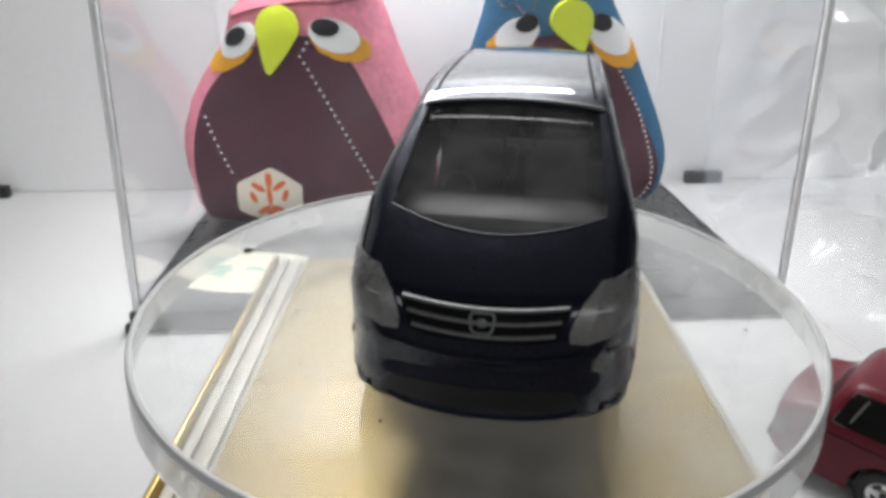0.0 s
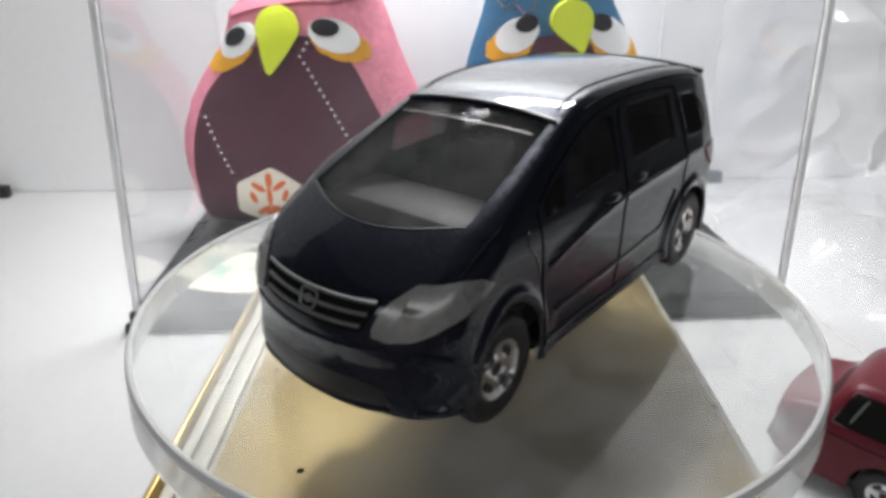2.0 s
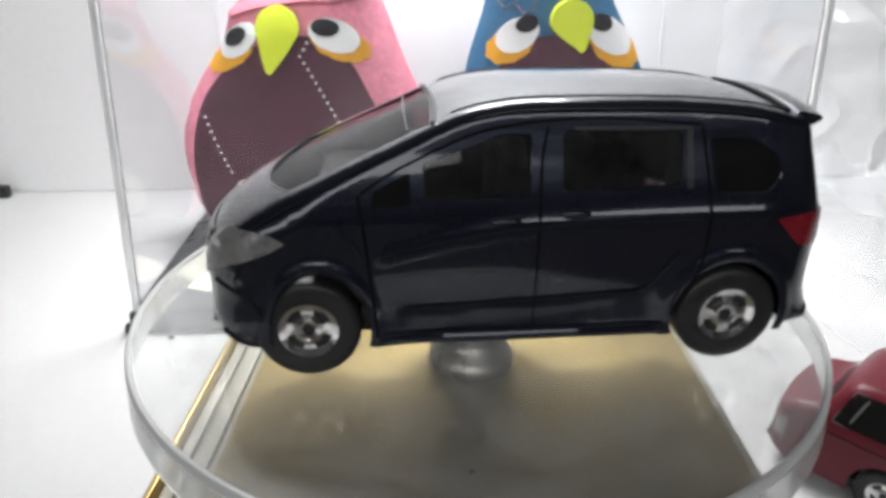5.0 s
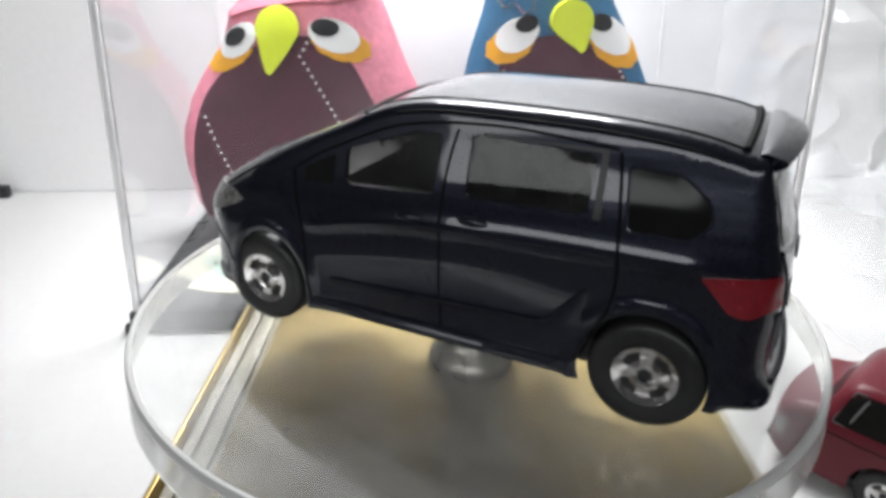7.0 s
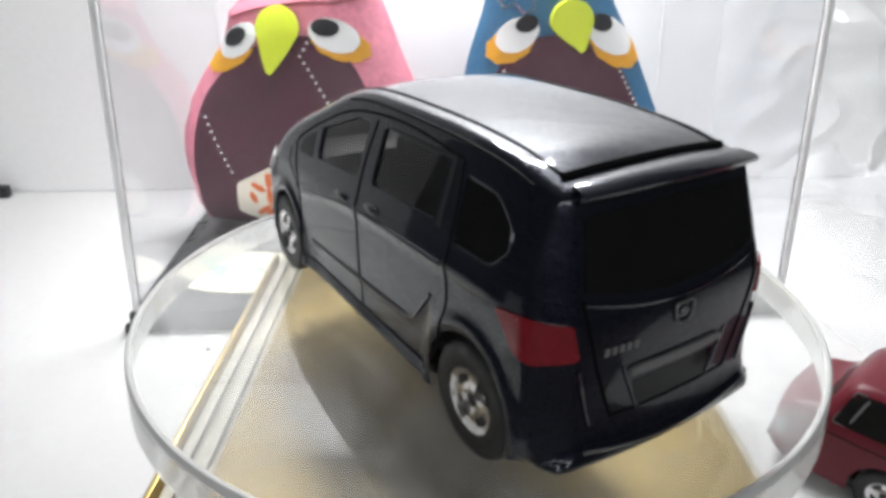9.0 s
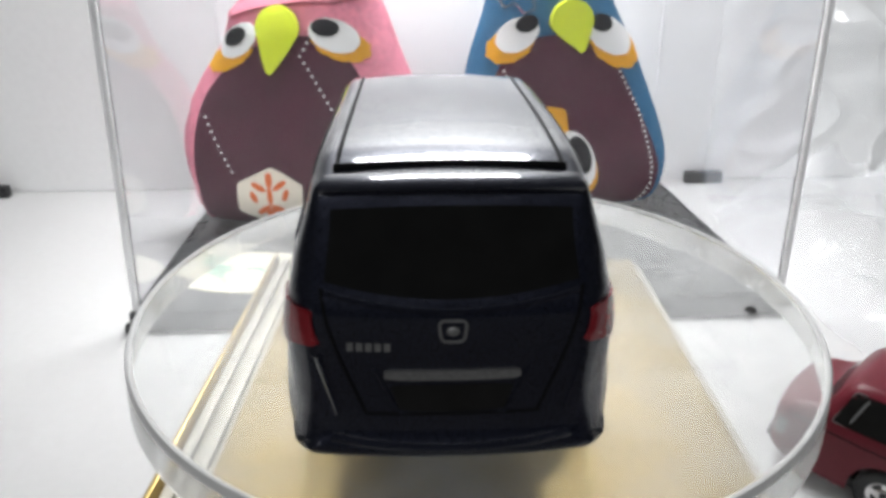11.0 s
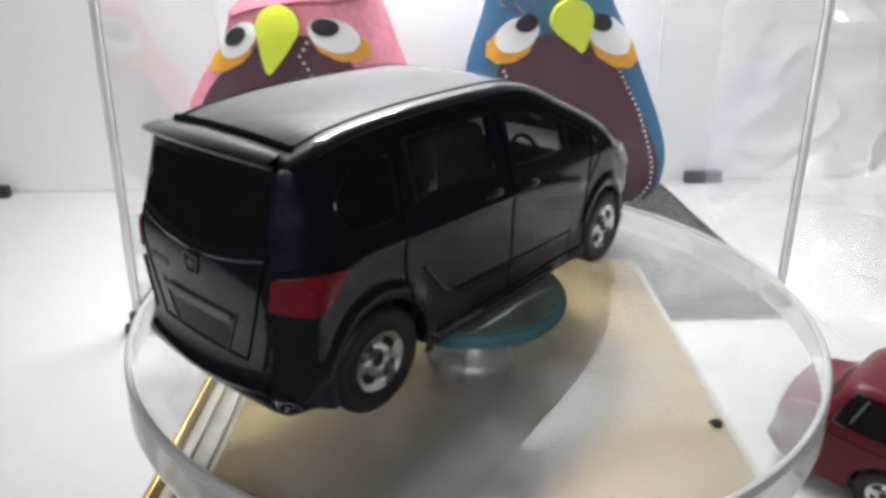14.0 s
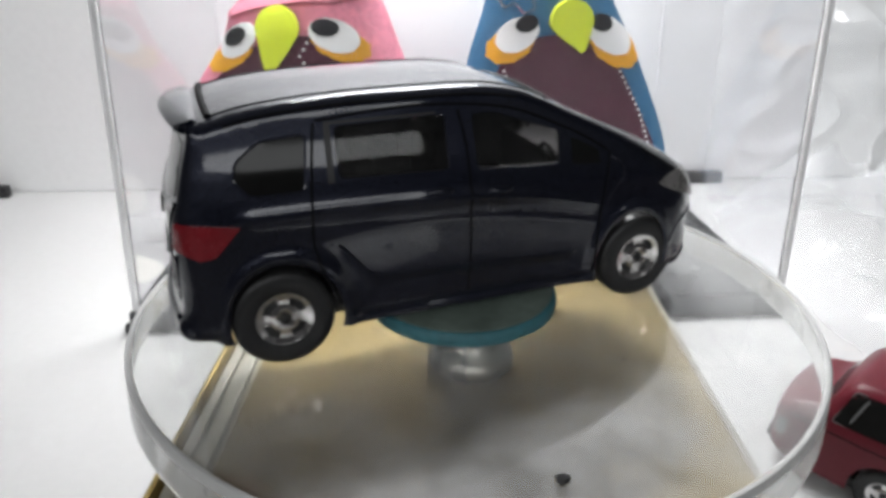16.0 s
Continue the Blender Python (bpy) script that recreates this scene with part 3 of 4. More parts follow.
def minivan():
    t = thing("toy_minivan", "dark navy-black die-cast minivan model on the clear turntable", "toy car")
    sh = VAN
    win = {
        "front": [(10.2, 22.3), (9.9, 18.4), (-0.2, 18.9), (-0.4, 25.1), (2.5, 25.1)],
        "quarter": [(11.4, 21.5), (11.4, 18.2), (15.2, 18.0), (15.0, 19.5)],
        "middle": [(-3.4, 25.3), (-3.4, 19.1), (-15.2, 19.4), (-15.2, 25.0)],
    }
    holes = [densify(rounded(win[k], 0.7), 0.6) for k in ("front", "middle")]
    ws0, ws1 = s_at(sh, 26.3, 17.95), s_at(sh, 9.4, 25.5)
    wind = [(ws0 + 2.5 * (w * w), w * 0.97) for w in np.linspace(-1, 1, 15)] + [(ws1 + 0.5 - 0.5 * (w * w), w * 0.955) for w in np.linspace(1, -1, 15)]
    sh.build("body", PAINT, t, holes, [np.array(wind)])
    # glass
    for sign in (1, -1):
        for h in holes:
            part("side_window", sh.patch(h, sign, 0.3, 0.9, 0.35), SIDEGLASS, t, "tinted clear plastic window")
    p = part("windscreen", sh.patch(wind, 0, 0.25, 0.9, 0.35), SMOKY, t, "tinted clear windscreen")
    p.visible_shadow = False
    part("windscreen_ridge", sh.line([(ws1 - 2.4 + 0.2 * w * w, w * 0.86) for w in np.linspace(-1, 1, 13)], 0, 0.07, -0.02), DULLSILVER, t, "fine moulded line across the windscreen")
    bm = bmesh.new()
    c = sh.over([(ws1 - 2.6, 0.12)], 3.0)[0]
    box(bm, c[0] - 0.35, c[0] + 0.35, c[1] - 1.5, c[1] + 1.5, c[2] - 0.55, c[2] + 0.55, 0.25)
    box(bm, c[0] - 0.9, c[0] - 0.3, c[1] - 0.3, c[1] + 0.3, c[2] - 0.1, c[2] + 1.3, 0.1)
    part("rear_view_mirror", bm, INTERIOR, t, "small grey moulded mirror")
    # seal along the head of the windscreen and round the glass
    part("windscreen_seal", sh.line([(ws1 + 0.9 - 0.5 * w * w, w * 1.0) for w in np.linspace(-1, 1, 15)], 0, 0.30, 0.0), TRIM, t, "black seal over the windscreen")
    part("bonnet_edge", sh.line([(ws0 - 0.3 + 2.5 * w * w, w * 0.98) for w in np.linspace(-1, 1, 15)], 0, 0.10, 0.0), TRIM, t, "thin glossy line at the windscreen foot")
    # rear glass and painted rear side panes
    g0, g1 = s_at(sh, -30.1, 24.0), s_at(sh, -31.7, 17.3)
    rear = [(g0, w * 0.97) for w in np.linspace(-1, 1, 11)] + [(g1 - 1.2 * w * w, w * 1.02) for w in np.linspace(1, -1, 11)]
    part("rear_window", sh.patch(rear, 0, -0.06, 0.9), DARKGLASS, t, "black glossy rear window", normals=False)
    part("rear_window_lip", sh.line([(g1 + 0.9 - 1.3 * w * w, w * 1.02) for w in np.linspace(-1, 1, 15)], 0, 0.24, 0.06), PAINT, t)
    qq = rounded(win["quarter"], 0.4)
    rq = rounded([(-18.1, 24.5), (-18.7, 18.6), (-24.3, 18.6), (-25.9, 20.2), (-25.3, 22.3), (-22.6, 24.2)], 0.7)
    for sign in (1, -1):
        part("rear_side_window", sh.patch(rq, sign, -0.05, 0.8), DARKGLASS, t, "black glossy rear side pane", normals=False)
        part("quarter_window", sh.patch(qq, sign, -0.05, 0.6), DARKGLASS, t, "black glossy quarter pane", normals=False)
        part("rear_window_lip", sh.line(np.vstack([rq, rq[:1]]), sign, 0.13, -0.02, False), PAINT, t)
        # lamps
        sa, sb = s_at(sh, 33.45, 11.0), s_at(sh, 30.7, 15.4)
        along = np.linspace(sb, sa, 12)
        edge = [(float(np.interp(q, sh.s, sh.top[:, 0])), float(np.interp(q, sh.s, sh.top[:, 1]))) for q in along]
        hl = np.array([(25.6, 14.7), (27.0, 15.35), (28.8, 15.6)] + edge + [(31.4, 12.4), (29.2, 13.2), (27.0, 14.0)], float)
        bm = bmesh.new()
        v, f = fill(densify(hl, 0.5), (), 0.5, 0.4)
        add_tris(bm, sh.side(v, sign) + 0.2 * sh.side_normals(v, sign), f)
        rim = densify(hl, 0.5)
        band(bm, sh.side(rim, sign) + 0.2 * sh.side_normals(rim, sign), sh.side(rim, sign, 0.15))
        inner = [(33.45, 11.2, 0.84), (33.25, 11.8, 0.81), (32.8, 12.9, 0.82), (32.2, 14.0, 0.86), (31.4, 14.85, 0.94)]
        sh.patch([(q, float(sign)) for q in along] + [(s_at(sh, x, z), sign * w) for x, z, w in inner], 0, -0.2, 0.5, 0.35, bm)
        part("headlight", bm, LAMP, t, "silver-grey painted headlight")
        tl = rounded([(-25.7, 15.9), (-29.5, 16.3), (-31.85, 16.3), (-32.22, 13.5), (-30.2, 12.8), (-28.6, 13.2)], 0.3)
        bm = bmesh.new()
        v, f = fill(densify(tl, 0.5), (), 0.5, 0.4)
        add_tris(bm, sh.side(v, sign) + 0.22 * sh.side_normals(v, sign), f)
        rim = densify(tl, 0.5)
        band(bm, sh.side(rim, sign) + 0.22 * sh.side_normals(rim, sign), sh.side(rim, sign, 0.15))
        part("tail_light", bm, REDLAMP, t, "red painted tail light")
        # raised creases
        part("body_crease", sh.line([(12.4, 7.4), (5, 7.7), (-1.1, 8.0), (-8, 8.3), (-12.2, 8.6), (-14.0, 10.4), (-15.8, 12.6)], sign, 0.24, 0.02), PAINT, t)
        part("body_crease", sh.line([(14.8, 13.2), (9, 14.6), (3.4, 15.5), (-2, 16.0), (-12, 16.3), (-17.5, 16.4)], sign, 0.24, 0.03), PAINT, t)
        part("sill_crease", sh.line([(14.6, 4.4), (0, 4.3), (-14.8, 4.4)], sign, 0.3, 0.02), PAINT, t)
        part("bonnet_seam", sh.line([(22.4, 18.8), (25.6, 17.4), (29.0, 15.7)], sign, 0.15, 0.04), SEAM, t)
        part("fender_crease", sh.line([(16.8, 18.6), (18.4, 17.8), (18.8, 16.2), (17.4, 14.8), (16.4, 13.0)], sign, 0.18, 0.06), PAINT, t)
        # door seams
        for pts in ([(16.6, 19.2), (15.9, 14.0), (15.5, 9.0), (15.0, 4.3)], [(-1.9, 25.6), (-1.3, 22.0), (-1.1, 14.0), (-1.1, 4.2)],
                    [(-17.2, 25.4), (-17.7, 22.0), (-18.4, 15.0), (-18.0, 11.0), (-16.0, 6.0)], [(16.2, 19.4), (11.0, 22.6), (4.0, 25.4), (-6.0, 26.3), (-17.0, 25.6)]):
            part("door_seam", sh.line(pts, sign, 0.17, 0.05), SEAM, t)
        for x, z in ((2.2, 16.4), (-4.6, 17.0)):
            bm = bmesh.new()
            bmesh.ops.create_uvsphere(bm, u_segments=16, v_segments=8, radius=1.0)
            bmesh.ops.scale(bm, vec=(1.6, 0.45, 0.5), verts=bm.verts)
            c = sh.side([(x, z)], sign)[0]
            bmesh.ops.translate(bm, vec=c, verts=bm.verts)
            part("door_handle", bm, PAINT, t)
        bm = sh.patch(rounded([(-4.4, 25.6), (-16.2, 25.5), (-16.4, 19.1), (-15.7, 19.1), (-15.6, 25.2), (-4.4, 25.35)], 0.1), sign, -0.04, 0.6)
        part("window_frame", bm, TRIM, t)
    return t


def minivan_rest(t):
    sh = VAN
    # floor pan and cabin
    bm = bmesh.new()
    box(bm, -29, 29, -9.5, 9.5, 2.6, 4.2, 0.4)
    box(bm, -15, 15, -12.2, 12.2, 3.2, 4.4, 0.3)
    part("chassis", bm, TRIM, t, "black chassis plate")
    bm = bmesh.new()
    box(bm, -28, 20, -10.5, 10.5, 4.4, 6.0, 0.4)
    box(bm, 13, 21.5, -10.5, 10.5, 6.0, 17.6, 1.6)
    for x in (4, -8, -20):
        for y in (-5.2, 5.2):
            box(bm, x - 3.2, x + 4.2, y - 4, y + 4, 6, 11.5, 1.2)
            box(bm, x - 5.0, x - 2.4, y - 4, y + 4, 9, 20.0, 1.1)
            box(bm, x - 4.8, x - 2.8, y - 2, y + 2, 19.6, 22.6, 0.8)
    part("cabin", bm, INTERIOR, t, "grey moulded seats and dashboard")
    bm = bmesh.new()
    ring = [(12.6 - 0.35 * 1.7 * math.sin(a), -5.2 + 1.7 * math.cos(a), 17.0 + 0.93 * 1.7 * math.sin(a)) for a in np.linspace(0, 2 * math.pi, 25)]
    tube(bm, ring, 0.32, 6)
    tube(bm, [(12.6, -6.8, 17.0), (12.6, -3.6, 17.0)], 0.3, 6)
    part("steering_wheel", bm, TRIM, t)
    # grille
    s0, s1 = s_at(sh, 33.5, 11.0), s_at(sh, 32.1, 14.1)
    sm = (s0 + s1) / 2
    part("grille", sh.patch(rounded([(s0 + 0.1, -0.70), (s0 + 0.1, 0.70), (s1, 0.80), (s1, -0.80)], 0.4), 0, -0.04, 0.6), SEAM, t, "black grille panel")
    for k, w in ((0.18, 0.68), (0.5, 0.71), (0.82, 0.75)):
        s = s0 + (s1 - s0) * k
        part("grille_bar", sh.line([(s + 0.25 * v * v, v * w) for v in np.linspace(-1, 1, 13)], 0, 0.2, -0.12), DULLSILVER, t, "dull silver grille bar")
    part("front_badge", emblem(sh, sm, -1), DULLSILVER, t, "raised silver emblem shape")
    part("bumper_crease", sh.line([(s_at(sh, 33.5, 9.6) + 0.6 * v * v, v) for v in np.linspace(-1, 1, 13)], 0, 0.3, 0.1), PAINT, t)
    part("bumper_lip", sh.line([(s_at(sh, 33.1, 3.5) + 0.9 * v ** 4, v) for v in np.linspace(-1, 1, 15)], 0, 0.45, 0.15), PAINT, t)
    for sign in (1, -1):
        part("bumper_lip", sh.line([(32.9, 4.2), (31.5, 3.5), (29.0, 3.2)], sign, 0.42, 0.15), PAINT, t)
        part("bumper_crease", sh.line([(33.1, 10.0), (31.8, 9.4), (30.2, 8.4), (29.0, 6.6)], sign, 0.26, 0.1), PAINT, t)
    b0, b1 = s_at(sh, 33.3, 4.4), s_at(sh, 33.6, 6.6)
    part("lower_intake", sh.patch(rounded([(b0, -1.1), (b0, 1.1), (b1, 0.95), (b1, -0.95)], 0.4), 0, -0.03, 0.7), TRIM, t, "black lower intake")
    part("number_plate_recess", sh.patch(rounded([(b1 + 0.3, -0.5), (b1 + 0.3, 0.5), (b1 + 1.8, 0.5), (b1 + 1.8, -0.5)], 0.2), 0, -0.05, 0.6), PAINT, t)
    # rear
    r0 = s_at(sh, -32.2, 15.0)
    part("rear_badge", emblem(sh, r0, 1), DULLSILVER, t, "raised silver emblem shape")
    p0 = s_at(sh, -32.3, 11.2)
    part("rear_garnish", sh.patch(rounded([(p0 - 0.45, -0.56), (p0 - 0.45, 0.56), (p0 + 0.35, 0.56), (p0 + 0.35, -0.56)], 0.2), 0, -0.3, 0.6, 0.4), DULLSILVER, t, "silver bar over the plate recess")
    part("plate_recess", sh.patch(rounded([(p0 + 0.9, -0.52), (p0 + 0.9, 0.52), (p0 + 3.4, 0.44), (p0 + 3.4, -0.44)], 0.3), 0, -0.03, 0.7), DARKGLASS, t, "glossy dark plate recess")
    ridge = [(p0 - 0.6, -0.64), (p0 + 3.6, -0.44), (p0 + 3.6, 0.44), (p0 - 0.6, 0.64)]
    part("recess_ridge", sh.line(np.array(ridge), 0, 0.2, 0.06, False), PAINT, t)
    bm = bmesh.new()
    for k in range(5):
        c = sh.over([(s_at(sh, -32.3, 13.6), 0.83 - k * 0.075)], -0.05)[0]
        box(bm, c[0] - 0.06, c[0] + 0.06, c[1] - 0.24, c[1] + 0.24, c[2] - 0.33, c[2] + 0.33)
    part("lettering", bm, DULLSILVER, t, "small silver raised marks")
    for w in (1, -1):
        part("hatch_seam", sh.line([(s_at(sh, -31.4, 18), 1.05 * w), (s_at(sh, -32.2, 14.5), 0.98 * w), (s_at(sh, -32.2, 10), 0.82 * w), (s_at(sh, -32.5, 7.6), 0.72 * w)], 0, 0.16, 0.03), SEAM, t)
    part("hatch_seam", sh.line([(s_at(sh, -32.5, 7.6), v) for v in np.linspace(-0.72, 0.72, 9)], 0, 0.16, 0.03), SEAM, t)
    # roof spoiler and rails
    bm = bmesh.new()
    prof = [(-27.8, 26.0), (-28.3, 26.3), (-29.6, 26.25), (-30.9, 26.0), (-31.2, 25.75), (-31.1, 25.45), (-30.4, 25.0), (-28.8, 24.9)]
    loft = []
    for w in np.linspace(-1, 1, 17):
        loft.append([bm.verts.new((x + 1.2 * w * w * (x < -29), (8.6 + 0.26 * (-27.8 - x)) * w, z - 0.5 * w * w)) for x, z in prof])
    for a, b in zip(loft, loft[1:]):
        for i in range(len(prof)):
            bm.faces.new((a[i], a[(i + 1) % len(prof)], b[(i + 1) % len(prof)], b[i]))
    bm.faces.new(loft[0])
    bm.faces.new(loft[-1])
    part("roof_spoiler", bm, PAINT, t)
    part("roof_gap", sh.line([(s_at(sh, -27.0, 26.1), v * 0.95) for v in np.linspace(-1, 1, 11)], 0, 0.42, 0.0), SEAM, t)
    for w in (1, -1):
        part("roof_groove", sh.line([(s, 0.93 * w) for s in np.linspace(s_at(sh, 7.4, 26.6), s_at(sh, -27.5, 26.8), 30)], 0, 0.20, 0.06), SEAM, t)
    for sign in (1, -1):
        rail = [(x, float(np.interp(-x, -sh.top[40:-40, 0], sh.top[40:-40, 1])) - 0.75) for x in np.linspace(5, -26, 24)]
        part("roof_seam", sh.line(rail, sign, 0.17, 0.05), SEAM, t)
    part("rear_bumper_lip", sh.line([(s_at(sh, -33.1, 4.8) - 0.8 * v * v, v) for v in np.linspace(-1, 1, 15)], 0, 0.42, 0.1), PAINT, t)
    for w in (1, -1):
        part("bumper_edge", sh.line([(s_at(sh, -32.3, 12.6), 1.1 * w), (s_at(sh, -32.2, 9.6), 1.02 * w), (s_at(sh, -32.8, 7.4), 0.95 * w)], 0, 0.3, 0.12), PAINT, t)
    for hx in (22, -22):
        for sign in (1, -1):
            wheel(t, hx, sign * 13.0, 5.0, 5.4, 4.6, sign)


def emblem(sh, s, flip):
    """A rounded square ring with a cross-barred form in it."""
    bm = bmesh.new()
    c = Vector(sh.over([(s, 0.0)], -0.12)[0])
    n = (Vector(sh.over([(s, 0.0)], -1.0)[0]) - Vector(sh.over([(s, 0.0)], 0.0)[0])).normalized()
    u = Vector((0, 1, 0))
    w = n.cross(u)
    if w.z < 0:
        w = -w
    ring = rounded([(-1.05, 0.85), (1.05, 0.85), (0.85, -0.85), (-0.85, -0.85)], 0.5, 5)
    pts = [c + u * a + w * b for a, b in ring]
    tube(bm, pts + pts[:1], 0.13, 6)
    m = Matrix((u, w, n)).transposed().to_4x4()
    m.translation = c
    bmesh.ops.create_uvsphere(bm, u_segments=14, v_segments=8, radius=1.0, matrix=m @ Matrix.Diagonal((0.5, 0.42, 0.16, 1)))
    return bm


VAN_CAR = minivan()
minivan_rest(VAN_CAR)

# ---- display case ----
CASE = mm(-1, 86, -50.0, 0, 0, TURN)


def display_case():
    t = thing("display_case", "clear acrylic display case with a black base", "display case", CASE)
    bm = bmesh.new()
    box(bm, -88.5, 86.5, -7.8, 101, -2.2, 4, 0.6)
    part("base", bm, BLACKBASE, t, "glossy black base plate")
    bm = bmesh.new()
    lathe(bm, [(1.3, 0.0), (1.5, 0.8), (1.3, 2.0), (0.8, 2.6)], 20, m=Matrix.Translation((-89.2, -6.2, -2.2)))
    part("foot", bm, TRIM, t, "black rubber foot")
    for b in ((-86.4, 84.4, -6.4, -5.2, 4, 120), (-86.4, 84.4, 98.8, 100, 4, 120), (-87, -85.8, -5.1, 98.7, 4, 120), (83.8, 85, -5.1, 98.7, 4, 120)):
        bm = bmesh.new()
        box(bm, *b)
        for v in bm.verts:
            if v.co.z > 100:
                v.co.x, v.co.y = v.co.x * 0.935, 47 + (v.co.y - 47) * 0.96
        p = part("pane", bm, PANECLEAR, t, smooth=False)
        p.visible_shadow = False
    for x, y in ((-86.9, -5.9), (84.9, -5.9), (-86.9, 99.5), (84.9, 99.5)):
        bm = bmesh.new()
        tube(bm, [(x, y, 4), (x * 0.935, 47 + (y - 47) * 0.96, 120)], 0.95, 12)
        part("edge", bm, EDGECLEAR, t, "pale cut edge of the acrylic")
    return t


class Cushion:
    """A stuffed flat form: an outline in x, z with a rounded front towards -y."""

    def __init__(self, outline, y, thick, soft):
        self.line = spline(outline, 1.6, closed=True)
        self.y, self.thick, self.soft = y, thick, soft

    def front(self, xz, lift=0.0):
        xz = np.asarray(xz, float)
        d, _ = gap_to(xz, self.line, True)
        d = np.where(inside(xz, self.line), d, 0)
        k = np.clip(d / self.soft, 0, 1)
        h = self.thick * np.sqrt(np.maximum(0, 1 - (1 - k) ** 2))
        wob = np.array([noise.noise((q[0] * 0.07, q[1] * 0.07, 3.0)) for q in xz]) * 1.2 * np.clip(d / 6, 0, 1)
        return np.column_stack([xz[:, 0], self.y + self.thick - h - lift + wob, xz[:, 1]])

    def body(self):
        bm = bmesh.new()
        ring = np.vstack([self.line + (self.line.mean(0) - self.line) * k for k in (0.01, 0.03, 0.06, 0.1)])
        v, f = fill(self.line, (), 2.2, 0.12, ring)
        p = self.front(v)
        add_tris(bm, p, f)
        q = p.copy()
        q[:, 1] = 2 * (self.y + self.thick) - p[:, 1]
        add_tris(bm, q, [t[::-1] for t in f])
        bmesh.ops.remove_doubles(bm, verts=bm.verts, dist=0.01)
        return bm

    def patch(self, outline, lift=0.8, closed=True, step=1.2, thick=1.0):
        """A cut piece of felt lying on the front."""
        bm = bmesh.new()
        o = spline(outline, step, closed=True) if closed else densify(np.array(outline, float), step)
        v, f = fill(o, (), step, 0.35)
        add_tris(bm, self.front(v, lift), f)
        band(bm, self.front(o, lift), self.front(o, lift - thick))
        bmesh.ops.remove_doubles(bm, verts=bm.verts, dist=0.01)
        return bm

    def oval(self, cx, cz, a, b, turn, lift, wob=0.0, k=18):
        c, s = math.cos(radians(turn)), math.sin(radians(turn))
        pts = []
        for t in np.linspace(0, 2 * math.pi, k, endpoint=False):
            fray = 1 + wob * (math.sin(9 * t + cx) + 0.7 * math.sin(17 * t + cz))
            u, w = a * math.cos(t) * fray, b * math.sin(t) * fray
            pts.append((cx + c * u - s * w, cz + s * u + c * w))
        return self.patch(pts, lift)

    def stitches(self, pts, gap, lift=0.9, r=0.5):
        bm = bmesh.new()
        for p in densify_open(np.array(pts, float), gap):
            q = self.front([p], lift)[0]
            bmesh.ops.create_icosphere(bm, subdivisions=1, radius=r, matrix=Matrix.Translation(q))
        return bm


def owl(name, label, cushion, felt, plum, beak, eyes, seams, extra=None):
    t = thing(name, label, "plush toy", CASE, "plush owls in the case")
    part("body", cushion.body(), felt, t)
    part("belly", cushion.patch(plum, 0.7), PLUM, t, "dark plum cotton belly")
    for (wx, wz, wa, wb, wt), (px, pz, pa, pb, pt), (ox, oz, oa, ob_, ot) in eyes:
        part("eye_rim", cushion.oval(ox, oz, oa, ob_, ot, 1.5, 0.035, 56), OCHRE, t, "ochre felt crescent")
        part("eye_white", cushion.oval(wx, wz, wa, wb, wt, 2.4, 0.012, 36), WHITEFELT, t)
        part("pupil", cushion.oval(px, pz, pa, pb, pt, 3.3), BLACKFELT, t)
    part("beak", cushion.patch(beak, 4.4, thick=3.5), LIME, t, "lime green felt beak")
    for pts, gap in seams:
        part("stitching", cushion.stitches(pts, gap), WHITEFELT, t, "white bead stitching")
    if extra:
        extra(t, cushion)
    return t


def teardrop(cx, cz, r, tx, tz):
    pts = [(cx + r * math.cos(radians(a)), cz + r * 0.95 * math.sin(radians(a))) for a in range(-20, 201, 20)]
    lx, rx = pts[-1], pts[0]
    return pts + [((lx[0] + tx) / 2 - 0.6, (lx[1] + tz) / 2), (tx - 1.2, tz + 1.0), (tx, tz), (tx + 1.2, tz + 1.0), ((rx[0] + tx) / 2 + 0.6, (rx[1] + tz) / 2)]


def flower_patch(t, c):
    cx, cz = -60.5, 15.5
    hexa = [(cx + 11.5 * math.cos(radians(a)), cz + 10.5 * math.sin(radians(a))) for a in (22, 84, 150, 205, 262, 330)]
    part("flower_patch", c.patch(rounded(hexa, 1.2, 3), 1.5, closed=False), CREAM, t, "cream cotton hexagon with an orange print")
    part("folded_top", c.patch([(-69, 71), (-60, 73.5), (-46, 75.5), (-35, 76), (-26, 80), (-27, 85), (-42, 86), (-60, 79)], 3.2, thick=3.0), FELTPINK, t, "pink felt flap folded over the head")
    for ox, oz, a, b, turn in ((0.2, 6.2, 1.1, 2.6, 0), (-3.2, 4.0, 1.0, 2.6, 55), (3.4, 4.2, 1.0, 2.6, -55), (-4.9, 0.6, 0.9, 2.2, 20), (5.0, 0.8, 0.9, 2.2, -20),
                               (0.1, 0.8, 0.8, 3.4, 0), (-2.2, -4.2, 2.6, 1.1, 35), (2.4, -4.2, 2.6, 1.1, -35), (0, -5.6, 1.5, 1.8, 0)):
        part("print", c.oval(cx + ox, cz + oz, a, b, turn, 1.75, k=10), ORANGE, t, "orange printed leaf")


